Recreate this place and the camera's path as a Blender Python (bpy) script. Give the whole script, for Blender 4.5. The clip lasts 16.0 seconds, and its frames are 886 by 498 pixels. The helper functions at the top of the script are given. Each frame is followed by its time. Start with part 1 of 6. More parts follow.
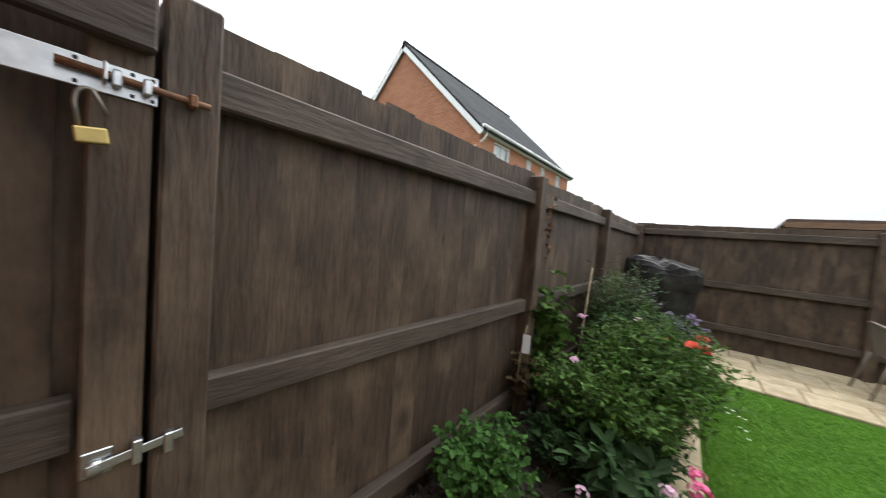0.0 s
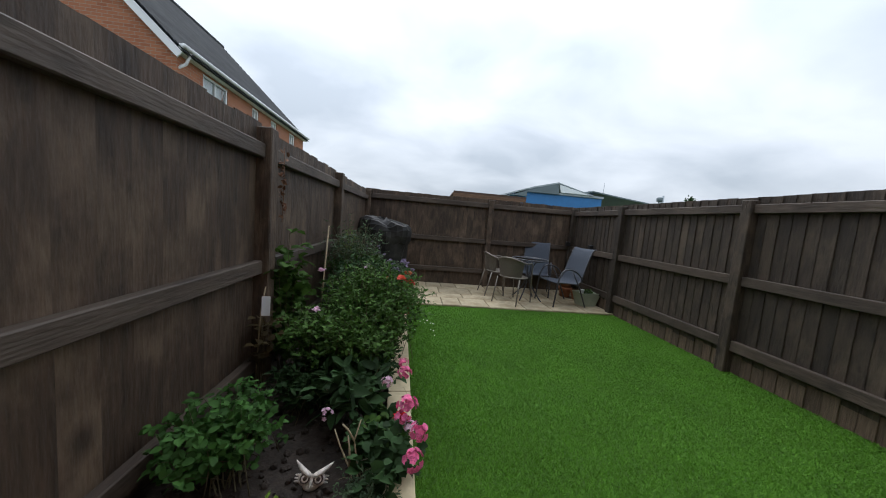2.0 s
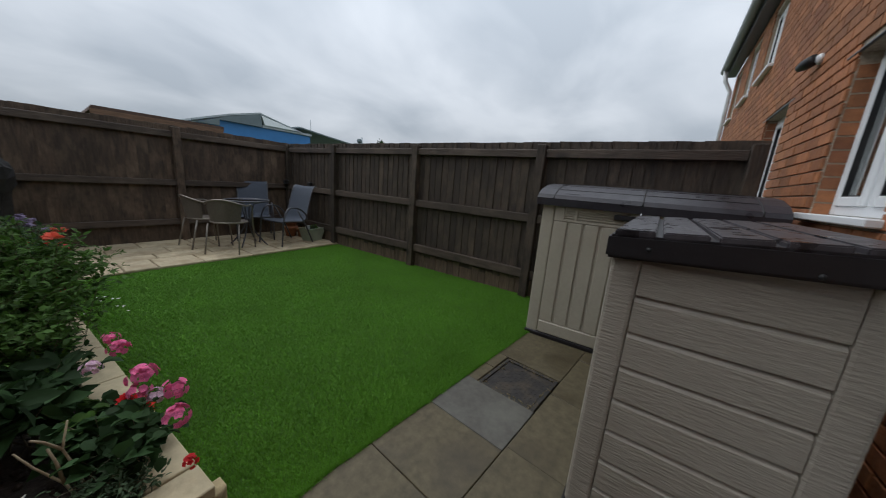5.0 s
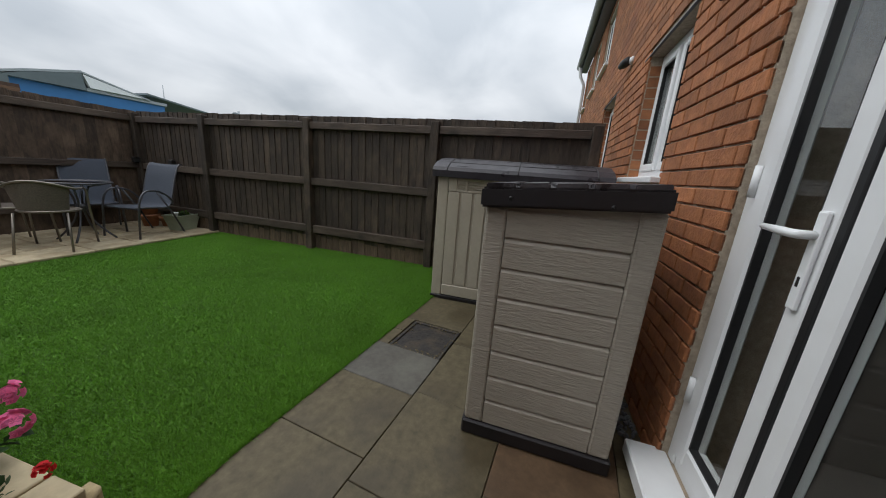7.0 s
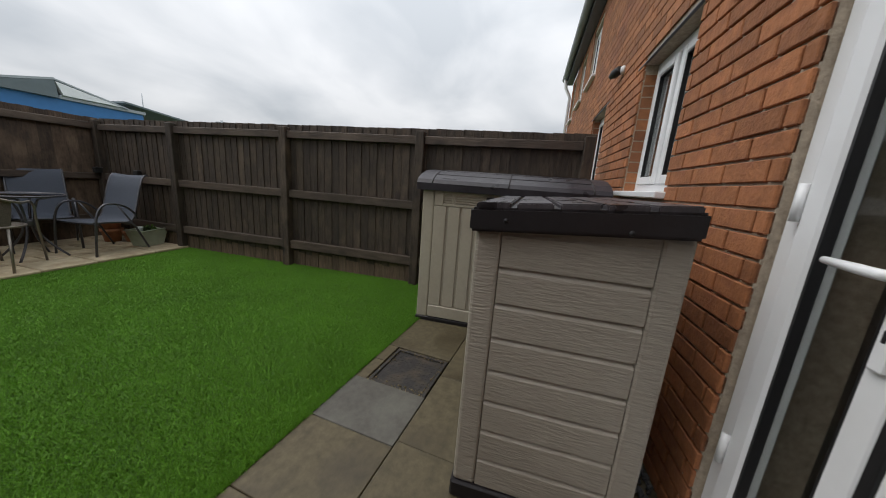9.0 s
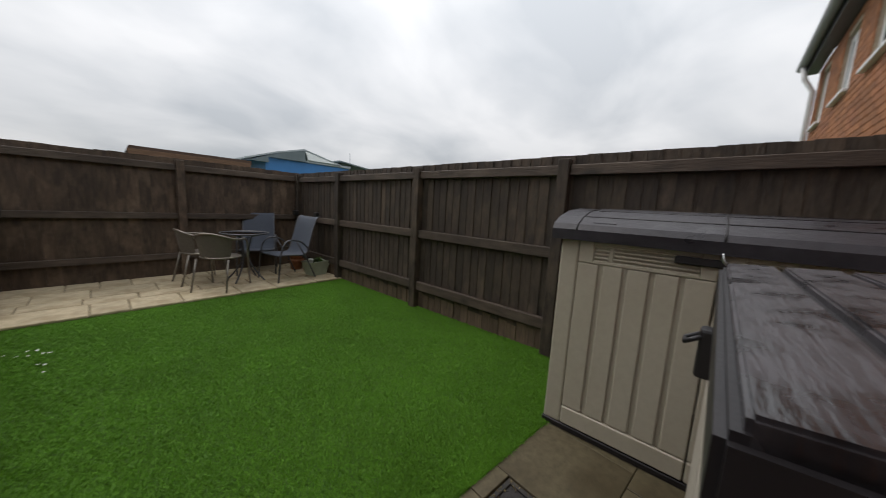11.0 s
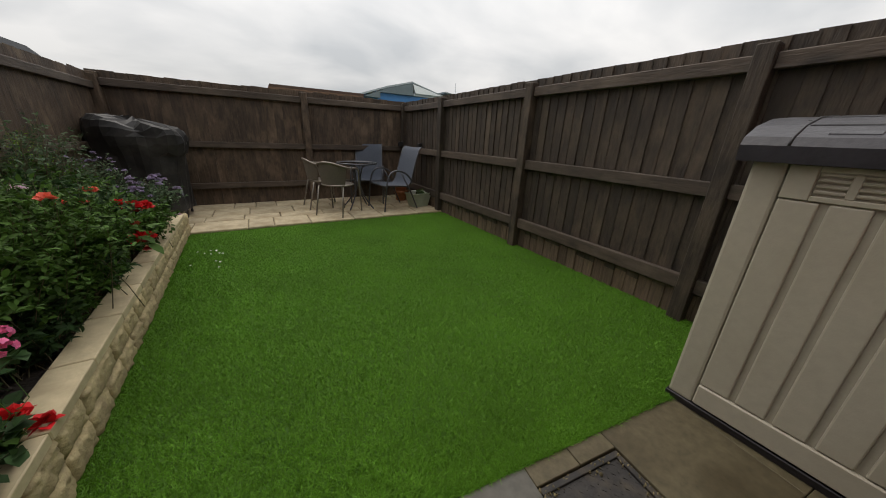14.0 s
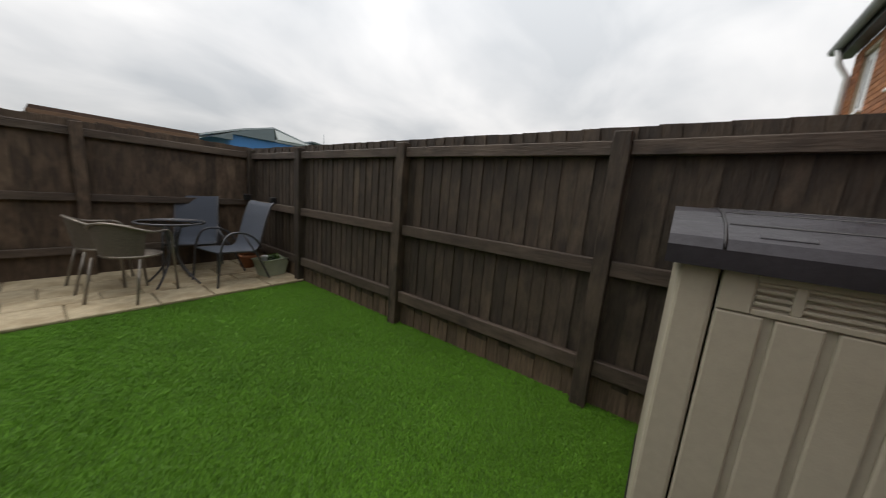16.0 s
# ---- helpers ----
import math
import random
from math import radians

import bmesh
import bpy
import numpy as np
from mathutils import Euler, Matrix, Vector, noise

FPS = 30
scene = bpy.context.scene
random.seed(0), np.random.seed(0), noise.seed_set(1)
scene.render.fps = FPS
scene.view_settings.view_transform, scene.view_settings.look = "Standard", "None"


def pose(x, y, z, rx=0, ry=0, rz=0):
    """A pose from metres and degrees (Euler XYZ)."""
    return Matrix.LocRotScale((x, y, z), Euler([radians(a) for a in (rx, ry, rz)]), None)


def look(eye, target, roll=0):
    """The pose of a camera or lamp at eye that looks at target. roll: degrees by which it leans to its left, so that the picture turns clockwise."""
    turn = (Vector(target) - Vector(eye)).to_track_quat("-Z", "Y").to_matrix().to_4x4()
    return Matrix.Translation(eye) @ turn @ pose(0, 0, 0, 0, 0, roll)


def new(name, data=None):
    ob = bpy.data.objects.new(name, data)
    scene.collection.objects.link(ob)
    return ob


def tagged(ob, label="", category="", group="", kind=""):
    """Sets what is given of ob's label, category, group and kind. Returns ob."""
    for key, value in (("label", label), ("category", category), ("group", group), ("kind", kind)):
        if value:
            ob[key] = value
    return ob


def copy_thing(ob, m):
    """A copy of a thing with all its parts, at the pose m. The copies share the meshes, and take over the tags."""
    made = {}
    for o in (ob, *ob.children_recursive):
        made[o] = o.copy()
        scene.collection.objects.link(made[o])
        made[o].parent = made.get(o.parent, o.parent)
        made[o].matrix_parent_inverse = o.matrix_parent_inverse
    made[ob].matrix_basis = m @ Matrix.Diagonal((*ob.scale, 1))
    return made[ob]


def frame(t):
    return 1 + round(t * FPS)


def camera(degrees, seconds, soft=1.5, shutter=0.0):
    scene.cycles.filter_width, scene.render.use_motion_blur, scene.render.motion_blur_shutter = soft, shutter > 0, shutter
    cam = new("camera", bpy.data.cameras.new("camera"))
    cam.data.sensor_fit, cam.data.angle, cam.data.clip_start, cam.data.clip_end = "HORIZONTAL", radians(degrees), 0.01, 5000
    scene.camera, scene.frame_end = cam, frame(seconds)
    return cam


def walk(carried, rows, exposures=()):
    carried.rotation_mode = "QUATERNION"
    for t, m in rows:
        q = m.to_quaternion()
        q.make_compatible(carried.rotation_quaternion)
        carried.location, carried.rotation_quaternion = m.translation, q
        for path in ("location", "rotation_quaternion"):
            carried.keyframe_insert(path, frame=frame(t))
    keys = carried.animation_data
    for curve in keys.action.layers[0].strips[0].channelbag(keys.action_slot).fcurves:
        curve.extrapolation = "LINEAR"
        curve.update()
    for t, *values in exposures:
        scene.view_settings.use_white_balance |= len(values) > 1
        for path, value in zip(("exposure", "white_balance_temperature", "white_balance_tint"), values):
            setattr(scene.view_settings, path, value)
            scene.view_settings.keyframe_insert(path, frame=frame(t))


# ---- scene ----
cam = camera(110.9, 16.0, soft=1.0, shutter=0.25)

# seconds, x, y, z, yaw, pitch, roll
PATH = [
    (0, 1.151, 1.141, 1.329, 40.34, -2.85, 4.84),
    (0.5, 1.153, 1.088, 1.317, 19.53, -2.42, 5.35),
    (1, 1.121, 1.103, 1.294, 4.58, -4.36, 4.94),
    (1.5, 1.180, 1.071, 1.277, -1.74, -5.22, 4.95),
    (2, 1.205, 1.060, 1.289, -6.03, -5.35, 4.86),
    (2.5, 1.214, 1.063, 1.279, -8.77, -5.43, 4.77),
    (3, 1.180, 1.072, 1.294, -13.74, -4.57, 4.85),
    (3.5, 1.172, 1.034, 1.289, -25.84, -4.83, 4.82),
    (4, 1.062, 0.956, 1.282, -38.49, -6.41, 4.98),
    (4.5, 1.045, 0.934, 1.274, -47.79, -9.52, 4.78),
    (5, 1.019, 0.906, 1.251, -56.46, -12.20, 4.54),
    (7.5, 0.936, 0.803, 1.172, -75.70, -13.15, 4.23),
    (8.2, 0.969, 0.814, 1.180, -76.81, -12.27, 4.31),
    (10.5, 1.689, 0.976, 1.263, -63.80, -7.71, 3.82),
    (11, 1.818, 1.024, 1.280, -49.24, -7.76, 3.15),
    (11.5, 1.870, 1.080, 1.255, -40.39, -9.78, 2.98),
    (12, 1.939, 1.170, 1.220, -35.94, -14.44, 2.68),
    (12.5, 1.980, 1.203, 1.181, -34.12, -18.19, 2.75),
    (13, 1.980, 1.207, 1.166, -32.47, -19.96, 2.40),
    (13.5, 1.977, 1.195, 1.171, -31.36, -20.57, 2.44),
    (14, 1.959, 1.203, 1.177, -31.00, -20.05, 2.59),
    (14.5, 2.014, 1.279, 1.163, -31.77, -19.66, 2.88),
    (15, 2.117, 1.467, 1.212, -32.66, -17.00, 2.86),
    (15.5, 2.306, 1.570, 1.243, -38.90, -13.62, 3.54),
    (16, 2.385, 1.694, 1.281, -53.69, -9.69, 4.83),
]
def eye_pose(x, y, z, yaw, pitch, roll):
    return pose(x, y, z, 0, 0, yaw) @ pose(0, 0, 0, 90 + pitch) @ pose(0, 0, 0, 0, 0, roll)
EXPOSURES = [(0, 0.88, 6450, 9), (0.5, 0.78, 6350, 9), (1.0, 0.54, 6300, 9), (1.5, 0.26, 6100, 9), (2.0, 0.06, 5950, 9), (3.0, -0.20, 5800, 8), (3.5, -0.36, 5800, 8),
             (4.5, -0.42, 5950, 9), (5.2, -0.33, 6050, 9), (8.2, -0.08, 6400, 10), (10.5, -0.08, 6550, 11), (11.5, -0.23, 6600, 11), (13.0, -0.12, 6850, 11),
             (15.0, -0.02, 6850, 11), (16, -0.08, 6750, 11)]
walk(cam, [(r[0], eye_pose(*r[1:])) for r in PATH], EXPOSURES)

# ---- sky and sun: a bright overcast day ----
SUN_TURN, SUN_HEIGHT = radians(-15), radians(55)
world = bpy.data.worlds.new("overcast_sky")
scene.world = world
world.use_nodes = True
wt = world.node_tree
wt.nodes.clear()
w_out = wt.nodes.new("ShaderNodeOutputWorld")
w_bg = wt.nodes.new("ShaderNodeBackground")
w_sky = wt.nodes.new("ShaderNodeTexSky")
w_sky.sky_type, w_sky.sun_disc = 'NISHITA', False
w_sky.sun_elevation, w_sky.sun_rotation = SUN_HEIGHT, SUN_TURN
w_co = wt.nodes.new("ShaderNodeTexCoord")
w_sep = wt.nodes.new("ShaderNodeSeparateXYZ")
wt.links.new(w_co.outputs["Generated"], w_sep.inputs[0])
w_up = wt.nodes.new("ShaderNodeMath"); w_up.operation = 'ADD'; w_up.inputs[1].default_value = 0.32
w_abs = wt.nodes.new("ShaderNodeMath"); w_abs.operation = 'ABSOLUTE'
wt.links.new(w_sep.outputs["Z"], w_abs.inputs[0]); wt.links.new(w_abs.outputs[0], w_up.inputs[0])
w_div = wt.nodes.new("ShaderNodeVectorMath"); w_div.operation = 'DIVIDE'
w_comb = wt.nodes.new("ShaderNodeCombineXYZ")
for k in range(3):
    wt.links.new(w_up.outputs[0], w_comb.inputs[k])
wt.links.new(w_co.outputs["Generated"], w_div.inputs[0]); wt.links.new(w_comb.outputs[0], w_div.inputs[1])
w_map = wt.nodes.new("ShaderNodeMapping"); w_map.inputs["Scale"].default_value = (1.0, 1.25, 0.0)
w_map.inputs["Location"].default_value = (0.4, 1.7, 0)
wt.links.new(w_div.outputs[0], w_map.inputs[0])
w_n1 = wt.nodes.new("ShaderNodeTexNoise")
w_n1.inputs["Scale"].default_value, w_n1.inputs["Detail"].default_value = 1.6, 5.0
w_n1.inputs["Roughness"].default_value, w_n1.inputs["Distortion"].default_value = 0.46, 0.3
wt.links.new(w_map.outputs[0], w_n1.inputs["Vector"])
w_ramp = wt.nodes.new("ShaderNodeValToRGB")
w_ramp.color_ramp.elements[0].position, w_ramp.color_ramp.elements[0].color = 0.33, (0.57, 0.605, 0.64, 1)
w_ramp.color_ramp.elements[1].position, w_ramp.color_ramp.elements[1].color = 0.65, (0.87, 0.885, 0.90, 1)
wt.links.new(w_n1.outputs[0], w_ramp.inputs[0])
w_mul = wt.nodes.new("ShaderNodeMix"); w_mul.data_type = 'RGBA'; w_mul.blend_type = 'MIX'
w_mul.inputs["Factor"].default_value = 0.93
w_skyd = wt.nodes.new("ShaderNodeVectorMath"); w_skyd.operation = 'SCALE'; w_skyd.inputs["Scale"].default_value = 0.08
wt.links.new(w_sky.outputs[0], w_skyd.inputs[0])
wt.links.new(w_skyd.outputs[0], w_mul.inputs["A"]); wt.links.new(w_ramp.outputs[0], w_mul.inputs["B"])
wt.links.new(w_mul.outputs["Result"], w_bg.inputs[0])
w_zen = wt.nodes.new("ShaderNodeMath"); w_zen.operation = 'MULTIPLY_ADD'    # an overcast sky is brighter overhead
w_zen.inputs[1].default_value, w_zen.inputs[2].default_value = 1.40, 0.80
wt.links.new(w_abs.outputs[0], w_zen.inputs[0]); wt.links.new(w_zen.outputs[0], w_bg.inputs[1])
wt.links.new(w_bg.outputs[0], w_out.inputs[0])

sun = new("sun", bpy.data.lights.new("sun", 'SUN'))
sun.data.energy, sun.data.angle, sun.data.color = 1.3, radians(40), (1.0, 0.96, 0.9)
sun.matrix_world = look((-1, 16, 20), (2.5, 3, 0))


# ---- materials ----
def material(name, colour, rough=0.6, metal=0.0, vary=0.25, scale=8.0, stretch=(1, 1, 1), bump=0.0, bump_scale=60.0,
             stain=None, stain_scale=1.2, stain_amount=0.5, knots=0.0, island=False, each=0.0, spec=0.5, rough_vary=0.0, streak=0.0):
    """A surface with fine grain, broad stains, a per-object shift and relief."""
    m = bpy.data.materials.new(name)
    m.use_nodes = True
    t = m.node_tree
    n, l = t.nodes, t.links
    b = n["Principled BSDF"]
    b.inputs["Roughness"].default_value, b.inputs["Metallic"].default_value = rough, metal
    b.inputs["Specular IOR Level"].default_value = spec
    co = n.new("ShaderNodeTexCoord")
    mp = n.new("ShaderNodeMapping"); mp.inputs["Scale"].default_value = stretch
    info = n.new("ShaderNodeObjectInfo")
    if each or not island:
        off = n.new("ShaderNodeVectorMath"); off.operation = 'MULTIPLY_ADD'
        comb = n.new("ShaderNodeCombineXYZ")
        for k in range(3):
            l.new(info.outputs["Random"], comb.inputs[k])
        off.inputs[1].default_value = (37.0, 53.0, 71.0)
        l.new(comb.outputs[0], off.inputs[0]); l.new(co.outputs["Object"], off.inputs[2])
        l.new(off.outputs[0], mp.inputs[0])
    else:
        l.new(co.outputs["Object"], mp.inputs[0])
    fine = n.new("ShaderNodeTexNoise")
    fine.inputs["Scale"].default_value, fine.inputs["Detail"].default_value = scale, 6.0
    fine.inputs["Roughness"].default_value = 0.62
    l.new(mp.outputs[0], fine.inputs["Vector"])
    lo = tuple(max(0.0, c * (1 - vary)) for c in colour)
    hi = tuple(min(1.0, c * (1 + vary)) for c in colour)
    ramp = n.new("ShaderNodeValToRGB")
    ramp.color_ramp.elements[0].position, ramp.color_ramp.elements[0].color = 0.3, (*lo, 1)
    ramp.color_ramp.elements[1].position, ramp.color_ramp.elements[1].color = 0.7, (*hi, 1)
    l.new(fine.outputs[0], ramp.inputs[0])
    out = ramp.outputs[0]
    if stain:
        broad = n.new("ShaderNodeTexNoise")
        broad.inputs["Scale"].default_value, broad.inputs["Detail"].default_value = stain_scale, 5.0
        if streak:
            bmap = n.new("ShaderNodeMapping"); bmap.inputs["Scale"].default_value = tuple(2.0 if v > 2 else 1.1 for v in stretch)
            l.new(off.outputs[0], bmap.inputs[0]); l.new(bmap.outputs[0], broad.inputs["Vector"])
            broad.inputs["Roughness"].default_value = 0.65
        else:
            l.new(co.outputs["Object"], broad.inputs["Vector"])
        br = n.new("ShaderNodeValToRGB")
        br.color_ramp.elements[0].position, br.color_ramp.elements[1].position = 0.47, 0.68
        l.new(broad.outputs[0], br.inputs[0])
        am = n.new("ShaderNodeMath"); am.operation = 'MULTIPLY'; am.inputs[1].default_value = stain_amount
        l.new(br.outputs[0], am.inputs[0])
        mx = n.new("ShaderNodeMix"); mx.data_type = 'RGBA'
        l.new(am.outputs[0], mx.inputs["Factor"]); l.new(out, mx.inputs["A"]); mx.inputs["B"].default_value = (*stain, 1)
        out = mx.outputs["Result"]
        if rough_vary:
            rr = n.new("ShaderNodeMapRange")
            rr.inputs["To Min"].default_value, rr.inputs["To Max"].default_value = rough, max(0.02, rough + rough_vary)
            l.new(br.outputs[0], rr.inputs["Value"]); l.new(rr.outputs[0], b.inputs["Roughness"])
    if knots:
        kv = n.new("ShaderNodeTexVoronoi"); kv.inputs["Scale"].default_value = 1.0
        km = n.new("ShaderNodeMapping"); km.inputs["Scale"].default_value = tuple(0.62 * v if v > 2 else 2.6 * v for v in stretch)
        l.new(off.outputs[0], km.inputs[0]); l.new(km.outputs[0], kv.inputs["Vector"])
        kr = n.new("ShaderNodeValToRGB")
        kr.color_ramp.elements[0].position, kr.color_ramp.elements[0].color = 0.05, (1, 1, 1, 1)
        kr.color_ramp.elements[1].position, kr.color_ramp.elements[1].color = 0.16, (0, 0, 0, 1)
        l.new(kv.outputs["Distance"], kr.inputs[0])
        ka = n.new("ShaderNodeMath"); ka.operation = 'MULTIPLY'; ka.inputs[1].default_value = knots
        l.new(kr.outputs[0], ka.inputs[0])
        kx = n.new("ShaderNodeMix"); kx.data_type = 'RGBA'
        l.new(ka.outputs[0], kx.inputs["Factor"]); l.new(out, kx.inputs["A"]); kx.inputs["B"].default_value = (*[c * 0.45 for c in colour], 1)
        out = kx.outputs["Result"]
    if island or each:
        amount = each or 0.3
        hv = n.new("ShaderNodeHueSaturation")
        mr = n.new("ShaderNodeMapRange")
        mr.inputs["To Min"].default_value, mr.inputs["To Max"].default_value = 1 - amount, 1 + amount
        if island:
            geo = n.new("ShaderNodeNewGeometry"); l.new(geo.outputs["Random Per Island"], mr.inputs["Value"])
        else:
            l.new(info.outputs["Random"], mr.inputs["Value"])
        l.new(mr.outputs[0], hv.inputs["Value"]); l.new(out, hv.inputs["Color"])
        out = hv.outputs[0]
    l.new(out, b.inputs["Base Color"])
    if bump:
        rel = n.new("ShaderNodeTexNoise")
        rel.inputs["Scale"].default_value, rel.inputs["Detail"].default_value = bump_scale, 5.0
        l.new(mp.outputs[0], rel.inputs["Vector"])
        bp = n.new("ShaderNodeBump"); bp.inputs["Strength"].default_value, bp.inputs["Distance"].default_value = bump, 0.01
        l.new(rel.outputs[0], bp.inputs["Height"]); l.new(bp.outputs[0], b.inputs["Normal"])
    return m


def leaf_material(name, colour, rough=0.68, vary=0.45, through_light=0.28):
    m = material(name, colour, rough, vary=0.15, scale=25, island=True, each=vary, spec=0.18)
    t = m.node_tree
    b = t.nodes["Principled BSDF"]
    tr = t.nodes.new("ShaderNodeBsdfTranslucent")
    mix = t.nodes.new("ShaderNodeMixShader"); mix.inputs[0].default_value = through_light
    src = b.inputs["Base Color"].links[0].from_socket
    t.links.new(src, tr.inputs[0])
    t.links.new(b.outputs[0], mix.inputs[1]); t.links.new(tr.outputs[0], mix.inputs[2])
    t.links.new(mix.outputs[0], t.nodes["Material Output"].inputs[0])
    return m


def glass_material(name, tint=(0.9, 0.95, 0.95)):
    m = bpy.data.materials.new(name)
    m.use_nodes = True
    b = m.node_tree.nodes["Principled BSDF"]
    b.inputs["Base Color"].default_value = (*tint, 1)
    b.inputs["Roughness"].default_value, b.inputs["Transmission Weight"].default_value = 0.01, 1.0
    b.inputs["IOR"].default_value = 1.5
    return m


WOOD = material("stained_fence_wood", (0.056, 0.036, 0.023), 0.66, vary=0.5, scale=6, stretch=(5, 5, 0.75), bump=0.85, bump_scale=14,
                stain=(0.155, 0.108, 0.070), stain_scale=2.6, stain_amount=0.75, each=0.2, streak=1, knots=0.85)
WOOD_RAIL_X = material("stained_rail_wood", (0.058, 0.041, 0.030), 0.66, vary=0.38, scale=6, stretch=(0.75, 5, 5), bump=0.45, bump_scale=16,
                       stain=(0.13, 0.099, 0.074), stain_scale=1.8, stain_amount=0.62, each=0.18, streak=1, knots=0.85)
WOOD_GREY = material("weathered_fence_wood", (0.041, 0.029, 0.020), 0.7, vary=0.5, scale=6, stretch=(5, 5, 0.75), bump=0.85, bump_scale=14,
                     stain=(0.105, 0.077, 0.052), stain_scale=2.6, stain_amount=0.72, each=0.26, streak=1, knots=0.85)
WOOD_BARE = material("bare_board_foot", (0.125, 0.085, 0.055), 0.75, vary=0.4, scale=7, stretch=(9, 9, 0.8), bump=0.5, bump_scale=20,
                     stain=(0.075, 0.055, 0.035), stain_scale=1.5, stain_amount=0.6, each=0.25, streak=1)
TURF = material("artificial_turf_fibre", (0.102, 0.242, 0.019), 0.55, vary=0.15, scale=2, island=True, each=0.30, spec=0.2)
TURF_BASE = material("turf_backing", (0.058, 0.14, 0.012), 0.85, vary=0.35, scale=90, bump=0.8, bump_scale=220, stain=(0.045, 0.12, 0.02), stain_scale=3)
EARTH = material("dark_garden_soil", (0.028, 0.020, 0.015), 0.9, vary=0.5, scale=30, bump=1.0, bump_scale=45, stain=(0.048, 0.036, 0.027), stain_scale=6)
SANDSTONE = material("buff_sandstone", (0.44, 0.35, 0.195), 0.85, vary=0.32, scale=22, bump=1.0, bump_scale=30, stain=(0.20, 0.145, 0.07), stain_scale=5,
                     stain_amount=0.6, each=0.12)
COPING = material("sawn_sandstone_coping", (0.53, 0.44, 0.275), 0.7, vary=0.12, scale=20, bump=0.15, bump_scale=60, stain=(0.33, 0.26, 0.16), stain_scale=7,
                  stain_amount=0.5, each=0.1)
SLAB = material("damp_grey_paving", (0.094, 0.077, 0.044), 0.6, vary=0.30, scale=22, bump=0.16, bump_scale=70, stain=(0.052, 0.040, 0.022), stain_scale=2.6,
                stain_amount=0.85, each=0.14, rough_vary=-0.26, spec=0.32)
SLAB_GREY = material("damp_blue_grey_paving", (0.078, 0.072, 0.059), 0.6, vary=0.25, scale=22, bump=0.16, bump_scale=70, stain=(0.15, 0.145, 0.12), stain_scale=3.5, stain_amount=0.5)
SLAB_BROWN = material("damp_orange_brown_paving", (0.100, 0.062, 0.034), 0.5, vary=0.3, scale=22, bump=0.16, bump_scale=70, stain=(0.06, 0.035, 0.018), stain_scale=3.5, stain_amount=0.7)
SLAB_FAR = material("riven_buff_paving", (0.43, 0.355, 0.235), 0.75, vary=0.2, scale=12, bump=0.85, bump_scale=14, stain=(0.25, 0.185, 0.10), stain_scale=3.5,
                    stain_amount=0.65, each=0.14)
MORTAR = material("grey_mortar", (0.40, 0.33, 0.25), 0.9, vary=0.25, scale=40, bump=0.4, bump_scale=90)
JOINT = material("sandy_joint", (0.20, 0.165, 0.105), 0.95, vary=0.35, scale=40, bump=0.4, bump_scale=90)
BRICK = material("orange_red_brick", (0.33, 0.128, 0.05), 0.85, vary=0.25, scale=22, bump=0.5, bump_scale=70, stain=(0.24, 0.085, 0.05), stain_scale=9,
                 stain_amount=0.6, each=0.25)
WHITE = material("white_pvc", (0.78, 0.79, 0.80), 0.28, vary=0.03, scale=5, stain=(0.66, 0.66, 0.65), stain_scale=4, stain_amount=0.3)
BLACK = material("black_rubber", (0.012, 0.012, 0.013), 0.5, vary=0.2)
BEIGE = material("beige_resin", (0.40, 0.36, 0.285), 0.5, vary=0.05, scale=30, bump=0.08, bump_scale=120, stain=(0.33, 0.29, 0.22), stain_scale=3, stain_amount=0.35)
TAUPE = material("taupe_wood_grain_resin", (0.335, 0.30, 0.25), 0.55, vary=0.10, scale=14, stretch=(1, 1, 7), bump=0.5, bump_scale=20,
                 stain=(0.27, 0.24, 0.20), stain_scale=3, stain_amount=0.3)
LID = material("charcoal_resin_lid", (0.036, 0.033, 0.040), 0.45, vary=0.2, scale=20, bump=0.2, bump_scale=45, stain=(0.020, 0.018, 0.022), stain_scale=6,
               stain_amount=0.8, rough_vary=-0.2, spec=0.4)
LID_DARK = material("black_brown_resin", (0.012, 0.010, 0.0115), 0.45, vary=0.2, scale=20, bump=0.1, bump_scale=60)
STEEL = material("galvanised_steel", (0.62, 0.64, 0.66), 0.35, 1.0, vary=0.15, scale=30, stain=(0.4, 0.4, 0.4), stain_scale=20)
RUST = material("rusty_steel", (0.16, 0.085, 0.05), 0.7, 0.5, vary=0.4, scale=60, stain=(0.25, 0.11, 0.05), stain_scale=30)
BRASS = material("dull_brass", (0.55, 0.42, 0.16), 0.38, 0.9, vary=0.12, scale=60)
CHROME = material("brushed_chair_tube", (0.24, 0.215, 0.185), 0.45, 0.8, vary=0.1)
DARK_TUBE = material("dark_grey_tube", (0.09, 0.09, 0.10), 0.4, 0.6, vary=0.1)
SLING = material("blue_grey_mesh_fabric", (0.056, 0.066, 0.088), 0.8, vary=0.15, scale=160, bump=0.4, bump_scale=300)
RATTAN = material("grey_brown_weave", (0.115, 0.095, 0.075), 0.75, vary=0.45, scale=90, stretch=(1, 1, 2.2), bump=0.8, bump_scale=120)
GLASS = glass_material("window_glass")
GLASS_TABLE = glass_material("dark_table_glass", (0.3, 0.32, 0.33))
COVER = material("black_weather_cover", (0.022, 0.021, 0.021), 0.5, vary=0.3, scale=9, bump=0.8, bump_scale=9, stain=(0.085, 0.08, 0.076), stain_scale=4, rough_vary=-0.2, spec=0.2)
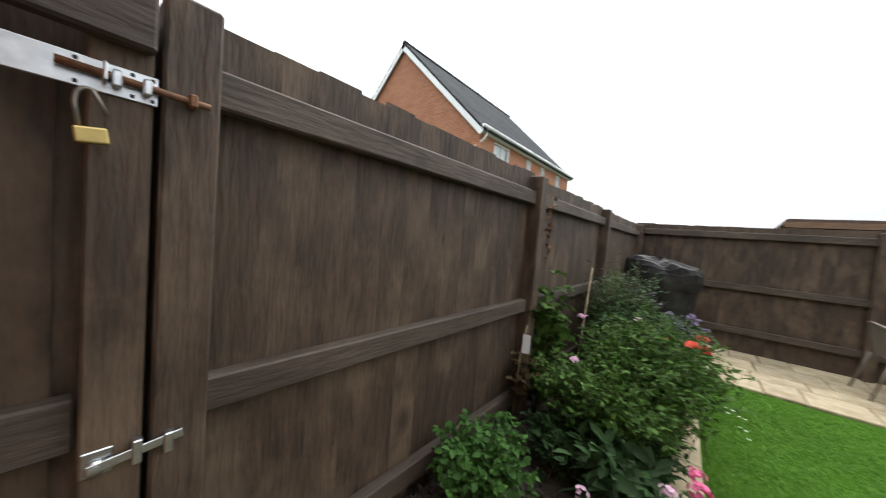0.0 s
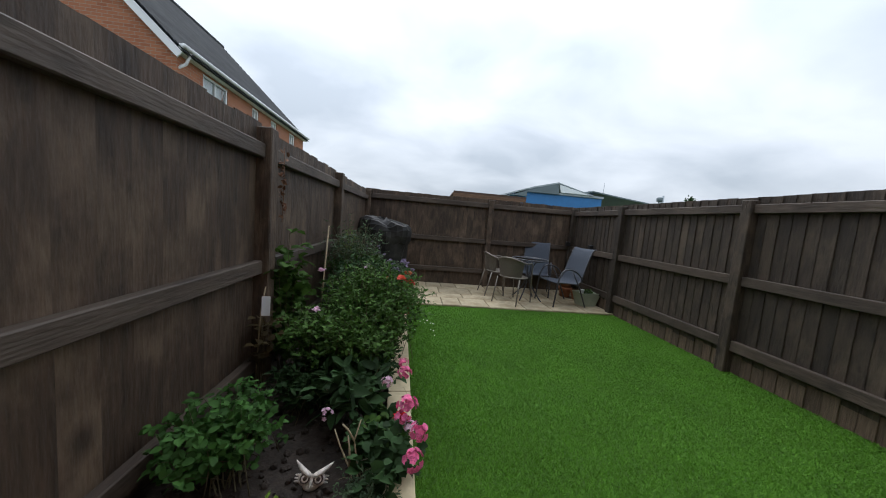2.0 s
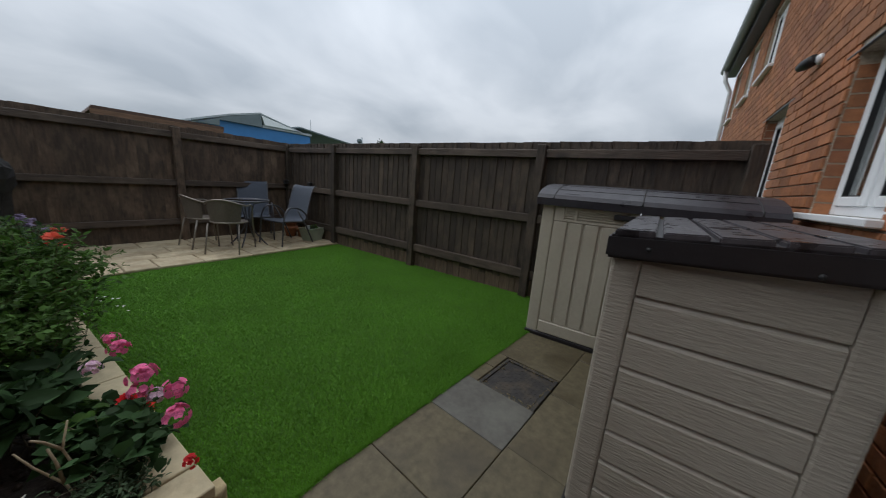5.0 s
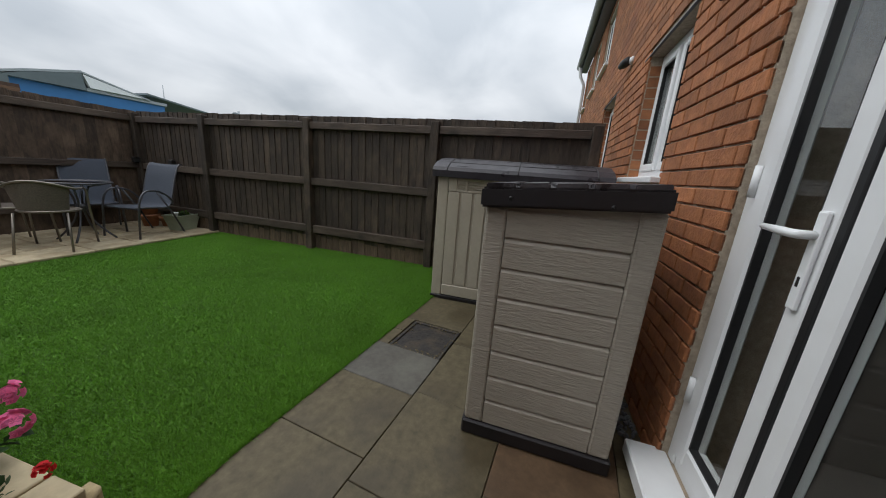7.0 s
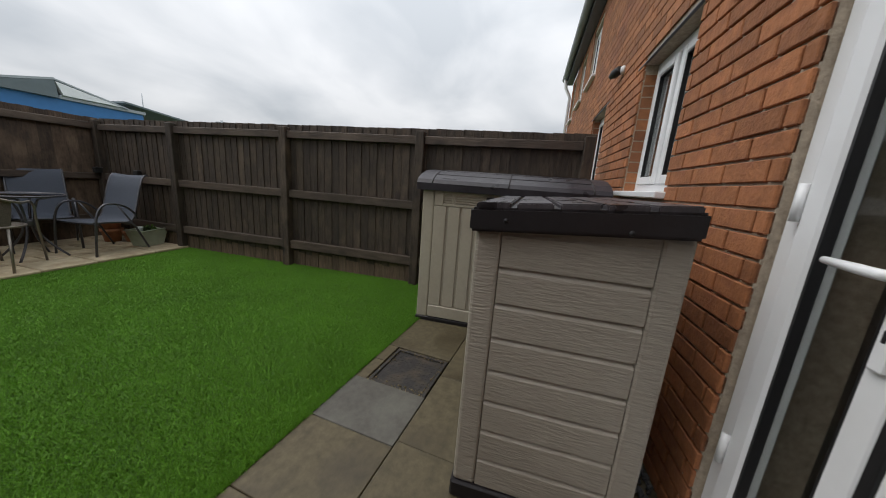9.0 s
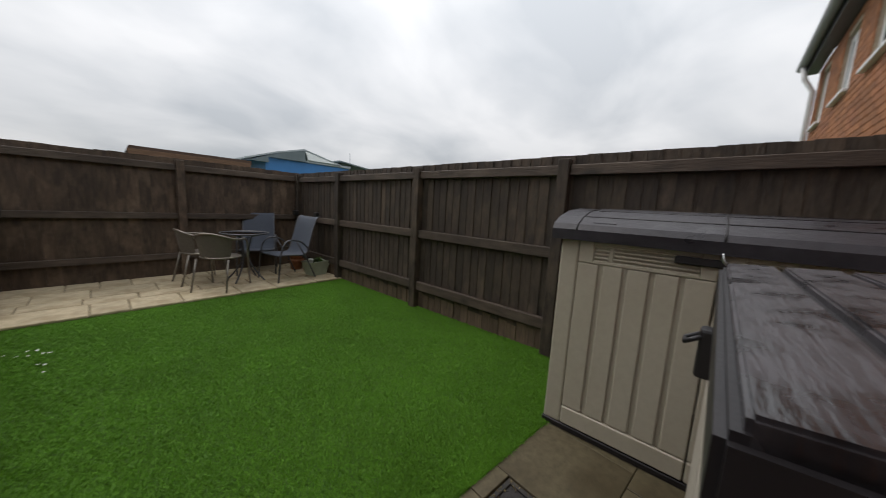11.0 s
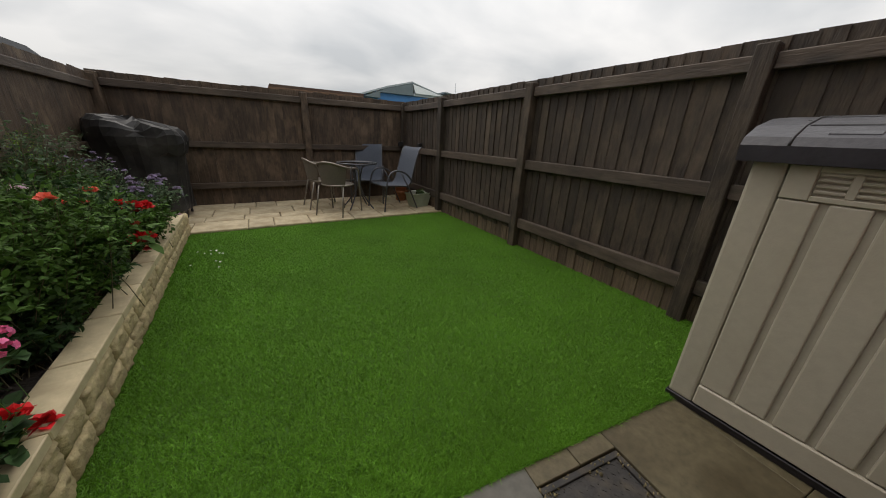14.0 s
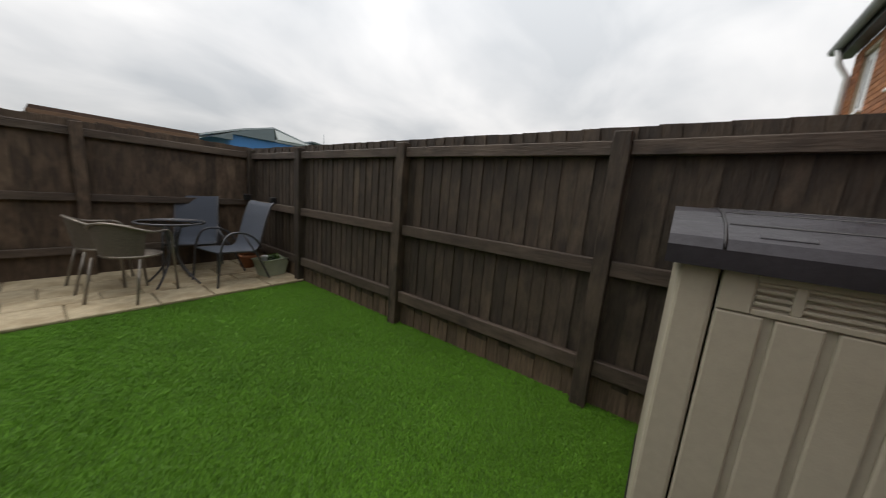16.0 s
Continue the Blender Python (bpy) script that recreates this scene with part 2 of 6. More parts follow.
TERRA = material("terracotta", (0.35, 0.15, 0.08), 0.8, vary=0.2, scale=20, bump=0.2)
SAGE = material("sage_green_plastic", (0.31, 0.35, 0.26), 0.55, vary=0.1, scale=10)
ROOF_TILE = material("dark_slate_tile", (0.036, 0.038, 0.042), 0.92, vary=0.25, scale=5, spec=0.15, bump=0.3, bump_scale=25, stain=(0.065, 0.068, 0.068), stain_scale=1, each=0.15)
BROWN_ROOF = material("brown_felt_roof", (0.085, 0.05, 0.036), 0.85, vary=0.3, scale=12)
SHED_WOOD = material("orange_brown_cladding", (0.15, 0.085, 0.05), 0.75, vary=0.3, scale=6, stretch=(0.7, 6, 6))
BLUE_CLAD = material("bright_blue_cladding", (0.035, 0.17, 0.42), 0.5, vary=0.1, scale=1)
GREY_ROOF = material("pale_grey_metal_roof", (0.36, 0.40, 0.43), 0.5, vary=0.1, scale=1)
TEAL_ROOF = material("grey_green_metal_roof", (0.13, 0.165, 0.18), 0.5, vary=0.12, scale=1)
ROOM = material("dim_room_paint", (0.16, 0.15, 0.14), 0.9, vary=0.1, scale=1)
CURTAIN = material("dark_striped_blind", (0.05, 0.045, 0.045), 0.8, vary=0.6, scale=2, stretch=(14, 14, 0.3))
LEAF = leaf_material("mid_green_leaf", (0.060, 0.122, 0.022))
LEAF_DARK = leaf_material("dark_green_leaf", (0.032, 0.068, 0.022))
LEAF_MINT = leaf_material("fresh_green_leaf", (0.055, 0.132, 0.028))
LEAF_LIME = leaf_material("yellow_green_leaf", (0.14, 0.235, 0.028))
LEAF_GREY = leaf_material("grey_green_leaf", (0.075, 0.115, 0.06))
LEAF_BRONZE = leaf_material("bronze_vine_leaf", (0.10, 0.075, 0.035))
STEM = material("green_brown_stem", (0.10, 0.085, 0.045), 0.8, vary=0.3, scale=30)
STEM_PALE = material("pale_dry_stem", (0.34, 0.27, 0.17), 0.8, vary=0.25, scale=30)
PINK = leaf_material("bright_pink_petal", (0.82, 0.20, 0.40), 0.6, 0.22, 0.3)
PALE_PINK = leaf_material("pale_pink_petal", (0.78, 0.55, 0.68), 0.5, 0.2, 0.3)
RED = leaf_material("scarlet_petal", (0.62, 0.02, 0.025), 0.45, 0.25, 0.2)
CORAL = leaf_material("coral_petal", (0.70, 0.14, 0.09), 0.5, 0.25, 0.3)
MAUVE = leaf_material("mauve_floret", (0.27, 0.22, 0.33), 0.7, 0.35, 0.3)
WHITE_PETAL = leaf_material("white_petal", (0.75, 0.75, 0.70), 0.5, 0.15, 0.3)
FIELD = material("distant_grass", (0.06, 0.085, 0.035), 0.9, vary=0.3, scale=0.3)
CARD = material("white_card", (0.82, 0.85, 0.87), 0.6, vary=0.05)
IRON = material("cast_iron_cover", (0.022, 0.019, 0.017), 0.65, 0.0, vary=0.5, scale=25, stain=(0.085, 0.062, 0.036), stain_scale=9, stain_amount=0.6, bump=0.3, bump_scale=50)
OWL_DARK = material("dark_brown_glaze", (0.05, 0.03, 0.022), 0.35, vary=0.3, scale=60)
OWL_PAINT = material("cream_brown_glaze", (0.66, 0.60, 0.55), 0.4, vary=0.4, scale=45, bump=0.4, bump_scale=60)


# ---- building helpers ----
def mesh_from(name, verts, faces, mat=None, smooth=False):
    me = bpy.data.meshes.new(name)
    me.from_pydata([tuple(v) for v in verts], [], faces)
    if mat:
        me.materials.append(mat)
    if smooth:
        me.shade_smooth()
    me.update()
    return me


def part(name, bm, mat, parent=None, label="", smooth=False):
    """One mesh object, under a thing or a part, from a bmesh or a finished mesh."""
    if isinstance(bm, bmesh.types.BMesh):
        me = bpy.data.meshes.new(name)
        bm.to_mesh(me)
        bm.free()
    else:
        me = bm
    if mat and not me.materials:
        me.materials.append(mat)
    if smooth:
        me.shade_smooth()
    ob = new(name, me)
    if parent:
        ob.parent = parent
    if label:
        ob["label"] = label
    return ob


def thing(name, m, label, category, group="", kind=""):
    ob = new(name)
    ob.empty_display_size = 0.1
    ob.matrix_world = m
    return tagged(ob, label, category, group, kind)


def box(bm, x0, x1, y0, y1, z0, z1, bevel=0.0, m=None, segments=1):
    mat = Matrix.LocRotScale(((x0 + x1) / 2, (y0 + y1) / 2, (z0 + z1) / 2), None, (x1 - x0, y1 - y0, z1 - z0))
    r = bmesh.ops.create_cube(bm, size=1, matrix=(m @ mat) if m else mat)
    if bevel:
        es = list({e for v in r["verts"] for e in v.link_edges})
        bmesh.ops.bevel(bm, geom=es, offset=bevel, segments=segments, affect='EDGES', profile=0.5)
    return bm


def boxed(x0, x1, y0, y1, z0, z1, bevel=0.0, segments=1):
    return box(bmesh.new(), x0, x1, y0, y1, z0, z1, bevel, None, segments)


def tube(points, radius, sides=8, closed=False):
    """A bent round bar through the points; radius may be a list."""
    pts = [Vector(p) for p in points]
    n = len(pts)
    radii = radius if isinstance(radius, (list, tuple)) else [radius] * n
    verts, faces = [], []
    side = None
    for i, p in enumerate(pts):
        a = pts[(i - 1) % n] if (i or closed) else p
        b = pts[(i + 1) % n] if (i < n - 1 or closed) else p
        d = (b - a).normalized()
        if side is None:
            side = d.orthogonal().normalized()
        else:
            side = (side - d * side.dot(d))
            side = side.normalized() if side.length > 1e-5 else d.orthogonal().normalized()
        other = d.cross(side)
        for k in range(sides):
            w = 2 * math.pi * k / sides
            verts.append(p + (side * math.cos(w) + other * math.sin(w)) * radii[i])
    rings = n if closed else n - 1
    for i in range(rings):
        for k in range(sides):
            a, b = i * sides + k, i * sides + (k + 1) % sides
            c, d2 = ((i + 1) % n) * sides + (k + 1) % sides, ((i + 1) % n) * sides + k
            faces.append((a, b, c, d2))
    if not closed:
        faces.append(tuple(reversed(range(sides))))
        faces.append(tuple(range((n - 1) * sides, n * sides)))
    return mesh_from("bar", verts, faces, None, True)


def lathe(profile, sides=20):
    """A turned body from (radius, height) pairs."""
    verts, faces = [], []
    for r, z in profile:
        for k in range(sides):
            w = 2 * math.pi * k / sides
            verts.append((r * math.cos(w), r * math.sin(w), z))
    for i in range(len(profile) - 1):
        for k in range(sides):
            a, b = i * sides + k, i * sides + (k + 1) % sides
            faces.append((a, b, b + sides, a + sides))
    faces.append(tuple(reversed(range(sides))))
    faces.append(tuple(range((len(profile) - 1) * sides, len(profile) * sides)))
    return mesh_from("turned", verts, faces, None, True)


def arc(p0, p1, p2, n=8):
    """A smooth bend from p0 to p2 drawn towards p1."""
    p0, p1, p2 = Vector(p0), Vector(p1), Vector(p2)
    return [p0 * (1 - s) ** 2 + p1 * 2 * s * (1 - s) + p2 * s * s for s in [i / n for i in range(n + 1)]]


# ---- ground ----
tagged(part("ground", boxed(-400, 400, -400, 400, -0.40, -0.10), FIELD), "flat grassy land around the houses", "ground", kind="structure")
LX, RX, FY = 0.27, 4.52, 7.12          # inner faces of the fence boards: left, right, far
HA, HC = -1.2, 0.216                  # the house wall's turn and its distance along its own normal
HOUSE = pose(0, 0, 0, 0, 0, HA)
tagged(part("sub_base", boxed(LX - 0.3, RX + 0.3, -0.6, FY + 0.3, -0.12, -0.045), JOINT), "sandy bedding under lawn and paving", "ground", kind="structure")


def lawn_edge(x):
    return 1.84 - 0.115 * max(0.0, x - 1.70)


# turf: backing sheet and fibres
LAWN_X0, LAWN_X1, LAWN_Y1 = 1.15, 4.50, 5.52
bm = bmesh.new()
xs = [LAWN_X0 + (LAWN_X1 - LAWN_X0) * i / 16 for i in range(17)]
lower = [bm.verts.new((x, lawn_edge(x), -0.04)) for x in xs]
upper = [bm.verts.new((x, lawn_edge(x), 0.0)) for x in xs]
back = [bm.verts.new((x, LAWN_Y1, 0.0)) for x in xs]
for i in range(16):
    bm.faces.new((lower[i], lower[i + 1], upper[i + 1], upper[i]))
    bm.faces.new((upper[i], upper[i + 1], back[i + 1], back[i]))
lawn = tagged(part("lawn", bm, TURF_BASE), "bright green artificial turf lawn, short and even", "lawn", kind="structure")
rng = np.random.default_rng(5)
N_BLADE = 540000
fall = rng.random(N_BLADE) ** 1.5
bx = LAWN_X0 + (LAWN_X1 - LAWN_X0) * rng.random(N_BLADE)
by0 = 1.84 - 0.115 * np.maximum(0, bx - 1.70)
by = by0 + (LAWN_Y1 - by0) * fall
ang = rng.random(N_BLADE) * 6.283
wide = 0.0012 + 0.0009 * rng.random(N_BLADE) + 0.0004 * (by - 1.6)
tall = 0.009 + 0.011 * rng.random(N_BLADE)
lean = 0.012 * rng.standard_normal((N_BLADE, 2))
lean[:, 1] += 0.002
co = np.empty((N_BLADE, 3, 3))
co[:, 0] = np.stack([bx - wide * np.cos(ang), by - wide * np.sin(ang), np.full(N_BLADE, 0.0)], 1)
co[:, 1] = np.stack([bx + wide * np.cos(ang), by + wide * np.sin(ang), np.full(N_BLADE, 0.0)], 1)
co[:, 2] = np.stack([bx + lean[:, 0], by + lean[:, 1], tall], 1)


def triangles(name, co, mat):
    n = len(co)
    me = bpy.data.meshes.new(name)
    me.vertices.add(n * 3); me.loops.add(n * 3); me.polygons.add(n)
    me.vertices.foreach_set("co", co.reshape(-1).astype(np.float32))
    me.loops.foreach_set("vertex_index", np.arange(n * 3, dtype=np.int32))
    me.polygons.foreach_set("loop_start", np.arange(0, n * 3, 3, dtype=np.int32))
    me.update(calc_edges=True)
    me.validate()
    me.materials.append(mat)
    return me


tagged(part("turf_fibre", triangles("turf_fibre", co, TURF), None), "short green synthetic grass fibres", "grass", kind="stuff")


# ---- fences ----
def board_mesh(width, height, thick=0.016, thin=0.007, foot=0.0):
    """A feather-edged board: one edge thick, one thin, its top slightly worn; foot: height of the part left unstained."""
    w = width / 2
    ring = [(-w, 0), (w, 0), (w, thin), (-w, thick)]
    k = [0.0, 0.003, 0.002, -0.002]
    levels = [0.0, foot, height] if foot else [0.0, height]
    v = [(x, y, z + (k[i] if z else 0)) for z in levels for i, (x, y) in enumerate(ring)]
    f = [(0, 3, 2, 1)]
    for l in range(len(levels) - 1):
        f += [(4 * l + i, 4 * l + (i + 1) % 4, 4 * l + 4 + (i + 1) % 4, 4 * l + 4 + i) for i in range(4)]
    t = 4 * (len(levels) - 1)
    f.append((t, t + 1, t + 2, t + 3))
    return mesh_from("board", v, f, None)


def fence(name, m, length, posts, label, height, pitch, mats, rails, post_h, group="garden fences", foot=0.0, ragged=0.010, half=0.048):
    """A run along its own x; the boards' garden side looks to +y, posts and rails stand proud of it."""
    root = thing(name, m, label, "fence", group)
    variants = []
    for k in range(3):
        me = board_mesh(pitch * (1.08 + 0.03 * k), height, foot=foot * (0.9 + 0.1 * k))
        me.materials.append(mats[0])
        if foot:
            me.materials.append(WOOD_BARE)
            for q in list(me.polygons)[:5]:
                q.material_index = 1
        variants.append(me)
    r = random.Random(len(posts) * 7 + int(length * 10))
    count = int(length / pitch)
    for i in range(count):
        b = new("board", variants[r.randrange(3)])
        b.parent = root
        b.matrix_basis = pose(pitch * (i + 0.5), 0.003 * (i % 2), r.uniform(-ragged, ragged * 0.7), 0, r.uniform(-0.12, 0.12), r.uniform(-0.5, 0.5))
    edges = sorted(posts)
    for p in edges:
        part("post", boxed(p - half, p + half, 0.004, 0.10, -0.1, post_h, 0.006), mats[2], root)
    for z0, z1 in rails:
        for a, b in zip(edges[:-1], edges[1:]):
            bm = boxed(a + half + 0.001, b - half - 0.001, 0.022, 0.068, z0, z1, 0.005)
            for v in bm.verts:
                v.co.z += 0.004 * math.sin(v.co.x * 5 + z0 * 9)
            part("rail", bm, mats[1], root)
    return root


RAILS = [(0.25, 0.355), (0.91, 1.005), (1.625, 1.71)]
RIGHT_POSTS = [0.30, 2.00, 3.765, 5.59, 7.05]
# right: own x runs to +y, so that +y looks to -x
fence("fence", pose(RX, 0.24, -0.02, 0, 0, 90), FY - 0.24, [p - 0.24 for p in RIGHT_POSTS],
      "dark brown close-board timber fence with greyed narrow boards", 1.79, 0.100, (WOOD_GREY, WOOD_RAIL_X, WOOD_GREY), RAILS, 1.755, foot=0.20, ragged=0.005)
# far: own x runs to -x, +y looks to -y
fence("fence", pose(RX, FY, 0.0, 0, 0, 180), RX - LX, [0.03, RX - 2.73, RX - LX - 0.06],
      "dark brown close-board timber fence behind the patio", 1.78, 0.125, (WOOD, WOOD_RAIL_X, WOOD), [(0.29, 0.375), (0.895, 0.98), (1.61, 1.70)], 1.76)
# left: own x runs to -y, so that +y looks to +x
fence("fence", pose(LX, FY, 0.0, 0, 0, -90), FY - 1.235, [FY - p for p in (1.274, 2.995, 4.777, 7.06)],
      "dark brown stained close-board timber fence along the planted bed", 1.755, 0.118, (WOOD, WOOD_RAIL_X, WOOD), [(0.30, 0.385), (0.885, 0.965), (1.56, 1.64)], 1.735, ragged=0.014, half=0.045)

# gate between the house and the left fence
gate = thing("garden_gate", pose(LX, 1.226, 0, 0, 0, -90), "closed dark brown ledged timber gate with bolt and latch", "gate")
gate_board = board_mesh(0.12, 1.72)
gate_board.materials.append(WOOD)
for i in range(8):
    b = new("board", gate_board)
    b.parent = gate
    b.matrix_basis = pose(0.07 + i * 0.112, 0.002 * (i % 2), 0.03)
part("stile", boxed(0.008, 0.088, 0.02, 0.096, 0.03, 1.69, 0.004), WOOD, gate)
part("ledge", boxed(0.008, 0.90, 0.098, 0.13, 1.60, 1.70, 0.005), WOOD_RAIL_X, gate)
part("ledge", boxed(0.092, 0.90, 0.02, 0.06, 0.88, 0.98, 0.005), WOOD_RAIL_X, gate)
part("ledge", boxed(0.092, 0.90, 0.02, 0.06, 0.16, 0.26, 0.005), WOOD_RAIL_X, gate)

part("cover_strip", boxed(-0.05, 0.03, -0.03, -0.004, 0.02, 1.70, 0.003), WOOD, gate)

bolt = thing("gate_bolt", pose(LX + 0.101, 1.226, 1.54, 0, 0, -90), "galvanised pad bolt with a rusty bar on the gate", "bolt")
plate = bmesh.new()
box(plate, 0.003, 0.19, -0.004, 0.0, -0.025, 0.025, 0.001)
part("back_plate", plate, STEEL, bolt)
part("bar", tube([(0.12, 0.012, 0.004), (0.0, 0.012, 0.0), (-0.072, 0.012, -0.002)], 0.0065, 10), RUST, bolt, "rusty steel bolt bar")
for x in (0.018, 0.055):
    part("strap", boxed(x - 0.006, x + 0.006, 0.0, 0.021, -0.014, 0.014, 0.003), STEEL, bolt)
part("staple", boxed(0.066, 0.071, 0.0, 0.034, -0.012, 0.018, 0.002), STEEL, bolt)
part("keeper", boxed(-0.052, -0.038, 0.0, 0.023, -0.013, 0.012, 0.003), RUST, bolt)
for x in (0.010, 0.036, 0.10, 0.175):
    for z in (-0.018, 0.018):
        part("screw", boxed(x - 0.003, x + 0.003, -0.001, 0.0018, z - 0.003, z + 0.003, 0.001), BLACK, bolt)
lock = thing("padlock", pose(LX + 0.122, 1.145, 1.437, 0, 8, -90), "open brass padlock hanging from the bolt", "padlock")
part("body", boxed(-0.019, 0.019, -0.007, 0.007, -0.012, 0.014, 0.003, 2), BRASS, lock)
part("shackle", tube([(0.012, 0, 0.012), (0.012, 0, 0.05)] + arc((0.012, 0, 0.05), (0.008, 0, 0.078), (-0.010, 0, 0.072), 6)[1:] + [(-0.022, 0, 0.035)], 0.0035, 8), CHROME, lock, "worn steel shackle")

latch = thing("gate_latch", pose(LX + 0.101, 1.226, 0.872, 0, 0, -90), "galvanised auto gate latch", "latch")
part("plate", boxed(0.045, 0.085, -0.004, 0.0, -0.025, 0.022, 0.002), STEEL, latch)
part("pivot", lathe([(0.014, 0.0), (0.014, 0.006), (0.006, 0.010)], 14), STEEL, latch).matrix_basis = pose(0.067, 0, -0.008, -90)
arm = bmesh.new()
box(arm, -0.052, 0.078, 0.004, 0.009, -0.0085, 0.0085, 0.001, pose(0, 0, 0.002, 0, 7))
part("latch_arm", arm, STEEL, latch)
part("guide", boxed(0.008, 0.022, -0.003, 0.018, -0.020, 0.026, 0.002), STEEL, latch)
part("striker", boxed(-0.036, -0.022, 0.0, 0.02, -0.018, 0.022, 0.002), STEEL, latch)

# ---- paving by the house ----
paving = tagged(new("paving"), "damp grey-buff concrete paving slabs by the house", "paving", kind="structure")
PA = -6.5
paving.matrix_world = pose(1.9, lawn_edge(1.9), 0, 0, 0, PA)
slab_cache = {}


def slab(parent, mat, x0, x1, y0, y1, z=0.0, gap=0.0016, deep=0.04, bevel=0.0025):
    key = (round(x1 - x0, 3), round(y1 - y0, 3), mat.name)
    if key not in slab_cache:
        w, d = (x1 - x0) / 2 - gap, (y1 - y0) / 2 - gap
        me = bpy.data.meshes.new("slab")
        b = boxed(-w, w, -d, d, -deep, 0, bevel)
        b.to_mesh(me); b.free(); me.materials.append(mat)
        slab_cache[key] = me
    ob = new("slab", slab_cache[key])
    ob.parent = parent
    r = random.Random(int(x0 * 97 + y0 * 131))
    ob.matrix_basis = pose((x0 + x1) / 2, (y0 + y1) / 2, z + r.uniform(-0.002, 0.002), r.uniform(-0.15, 0.15), r.uniform(-0.15, 0.15), 0)
    return ob


ROWS = [(-0.48, 0.0), (-0.97, -0.48), (-1.46, -0.97), (-1.95, -1.46)]
DR = (0.785, 1.195, -0.475, -0.08)        # the drain cover's opening
for k, (y0, y1) in enumerate(ROWS):
    if k == 0:
        for x0, x1 in ((-1.6, -1.05), (-1.05, -0.5), (-0.5, 0.0), (0.0, 0.42)):
            slab(paving, SLAB, x0, x1, y0, y1)
        slab(paving, SLAB_GREY, 0.42, DR[0], y0, y1)
        slab(paving, SLAB, DR[0], 1.00, DR[3], y1); slab(paving, SLAB, 1.00, DR[1], DR[3], y1)
        for x0, x1 in ((DR[1], 1.70), (1.70, 2.20), (2.20, 2.70)):
            slab(paving, SLAB, x0, x1, y0, y1)
    else:
        x = -1.6 - 0.18 * (k % 2)
        while x < 2.7:
            slab(paving, SLAB_BROWN if k == 2 and x < 0.29 <= x + 0.56 else SLAB, x, min(x + 0.56, 2.75), y0, y1)
            x += 0.56
drain = thing("drain_cover", paving.matrix_world @ pose((DR[0] + DR[1]) / 2, (DR[2] + DR[3]) / 2, 0), "dark recessed cast drain cover set in the paving", "drain cover")
hw, hd = (DR[1] - DR[0]) / 2 - 0.006, (DR[3] - DR[2]) / 2 - 0.006
fr = bmesh.new()
for a in ((-hw, hw, -hd, -hd + 0.022), (-hw, hw, hd - 0.022, hd), (-hw, -hw + 0.022, -hd + 0.022, hd - 0.022), (hw - 0.022, hw, -hd + 0.022, hd - 0.022)):
    box(fr, *a, -0.04, -0.004, 0.002)
part("frame", fr, IRON, drain)
part("tray", boxed(-hw + 0.022, hw - 0.022, -hd + 0.022, hd - 0.022, -0.04, -0.014, 0.002), IRON, drain)
tread = bmesh.new()
r = random.Random(31)
for i in range(13):
    for j in range(12):
        cx, cy = (i - 6) * 0.028, (j - 5.5) * 0.029
        box(tread, cx - 0.008, cx + 0.008, cy - 0.003, cy + 0.003, -0.0142, -0.0122, 0.0, pose(cx, cy, 0, 0, 0, 45 if (i + j) % 2 else -45) @ pose(-cx, -cy, 0))
tagged(part("tread_pattern", tread, IRON, drain), kind="stuff")
moss = bmesh.new()
for i in range(200):
    e = r.randrange(4)
    q = r.uniform(-1, 1)
    x, y = ((q * hw, -hd + 0.03 * r.random()), (q * hw, hd - 0.05 * r.random() ** 2), (-hw + 0.04 * r.random() ** 2, q * hd), (hw - 0.04 * r.random() ** 2, q * hd))[e]
    rr = r.uniform(0.003, 0.009)
    bmesh.ops.create_icosphere(moss, subdivisions=1, radius=rr, matrix=pose(x, y, -0.010 + rr * 0.2, r.uniform(0, 90), r.uniform(0, 90), 0) @ Matrix.Diagonal((1.4, 1, 0.5, 1)))
GRIT = material("brown_grit_and_moss", (0.15, 0.12, 0.06), 0.95, vary=0.4, scale=40, island=True, each=0.4)
tagged(part("grit", moss, GRIT, drain), kind="stuff")

# ---- far patio ----
patio = tagged(new("patio"), "pale buff riven sandstone patio at the end of the lawn", "patio", kind="structure")
PZ = 0.035
tagged(part("patio_bed", boxed(LX + 0.01, RX - 0.01, LAWN_Y1 + 0.01, FY - 0.02, -0.045, 0.018), JOINT), "sandy joints between patio slabs", "patio", kind="structure")
r = random.Random(3)
y = LAWN_Y1
for k, d in enumerate((0.44, 0.29, 0.44, 0.42)):
    x = LX + 0.02 - 0.2 * (k % 2)
    while x < RX - 0.05:
        w = r.choice((0.29, 0.44, 0.58))
        x1 = min(x + w, RX - 0.02)
        if x1 - x > 0.12 and x1 > LX + 0.1:
            slab(patio, SLAB_FAR, max(x, LX + 0.02), x1, y, y + d, PZ, 0.006, 0.03, 0.008)
        x += w
    y += d

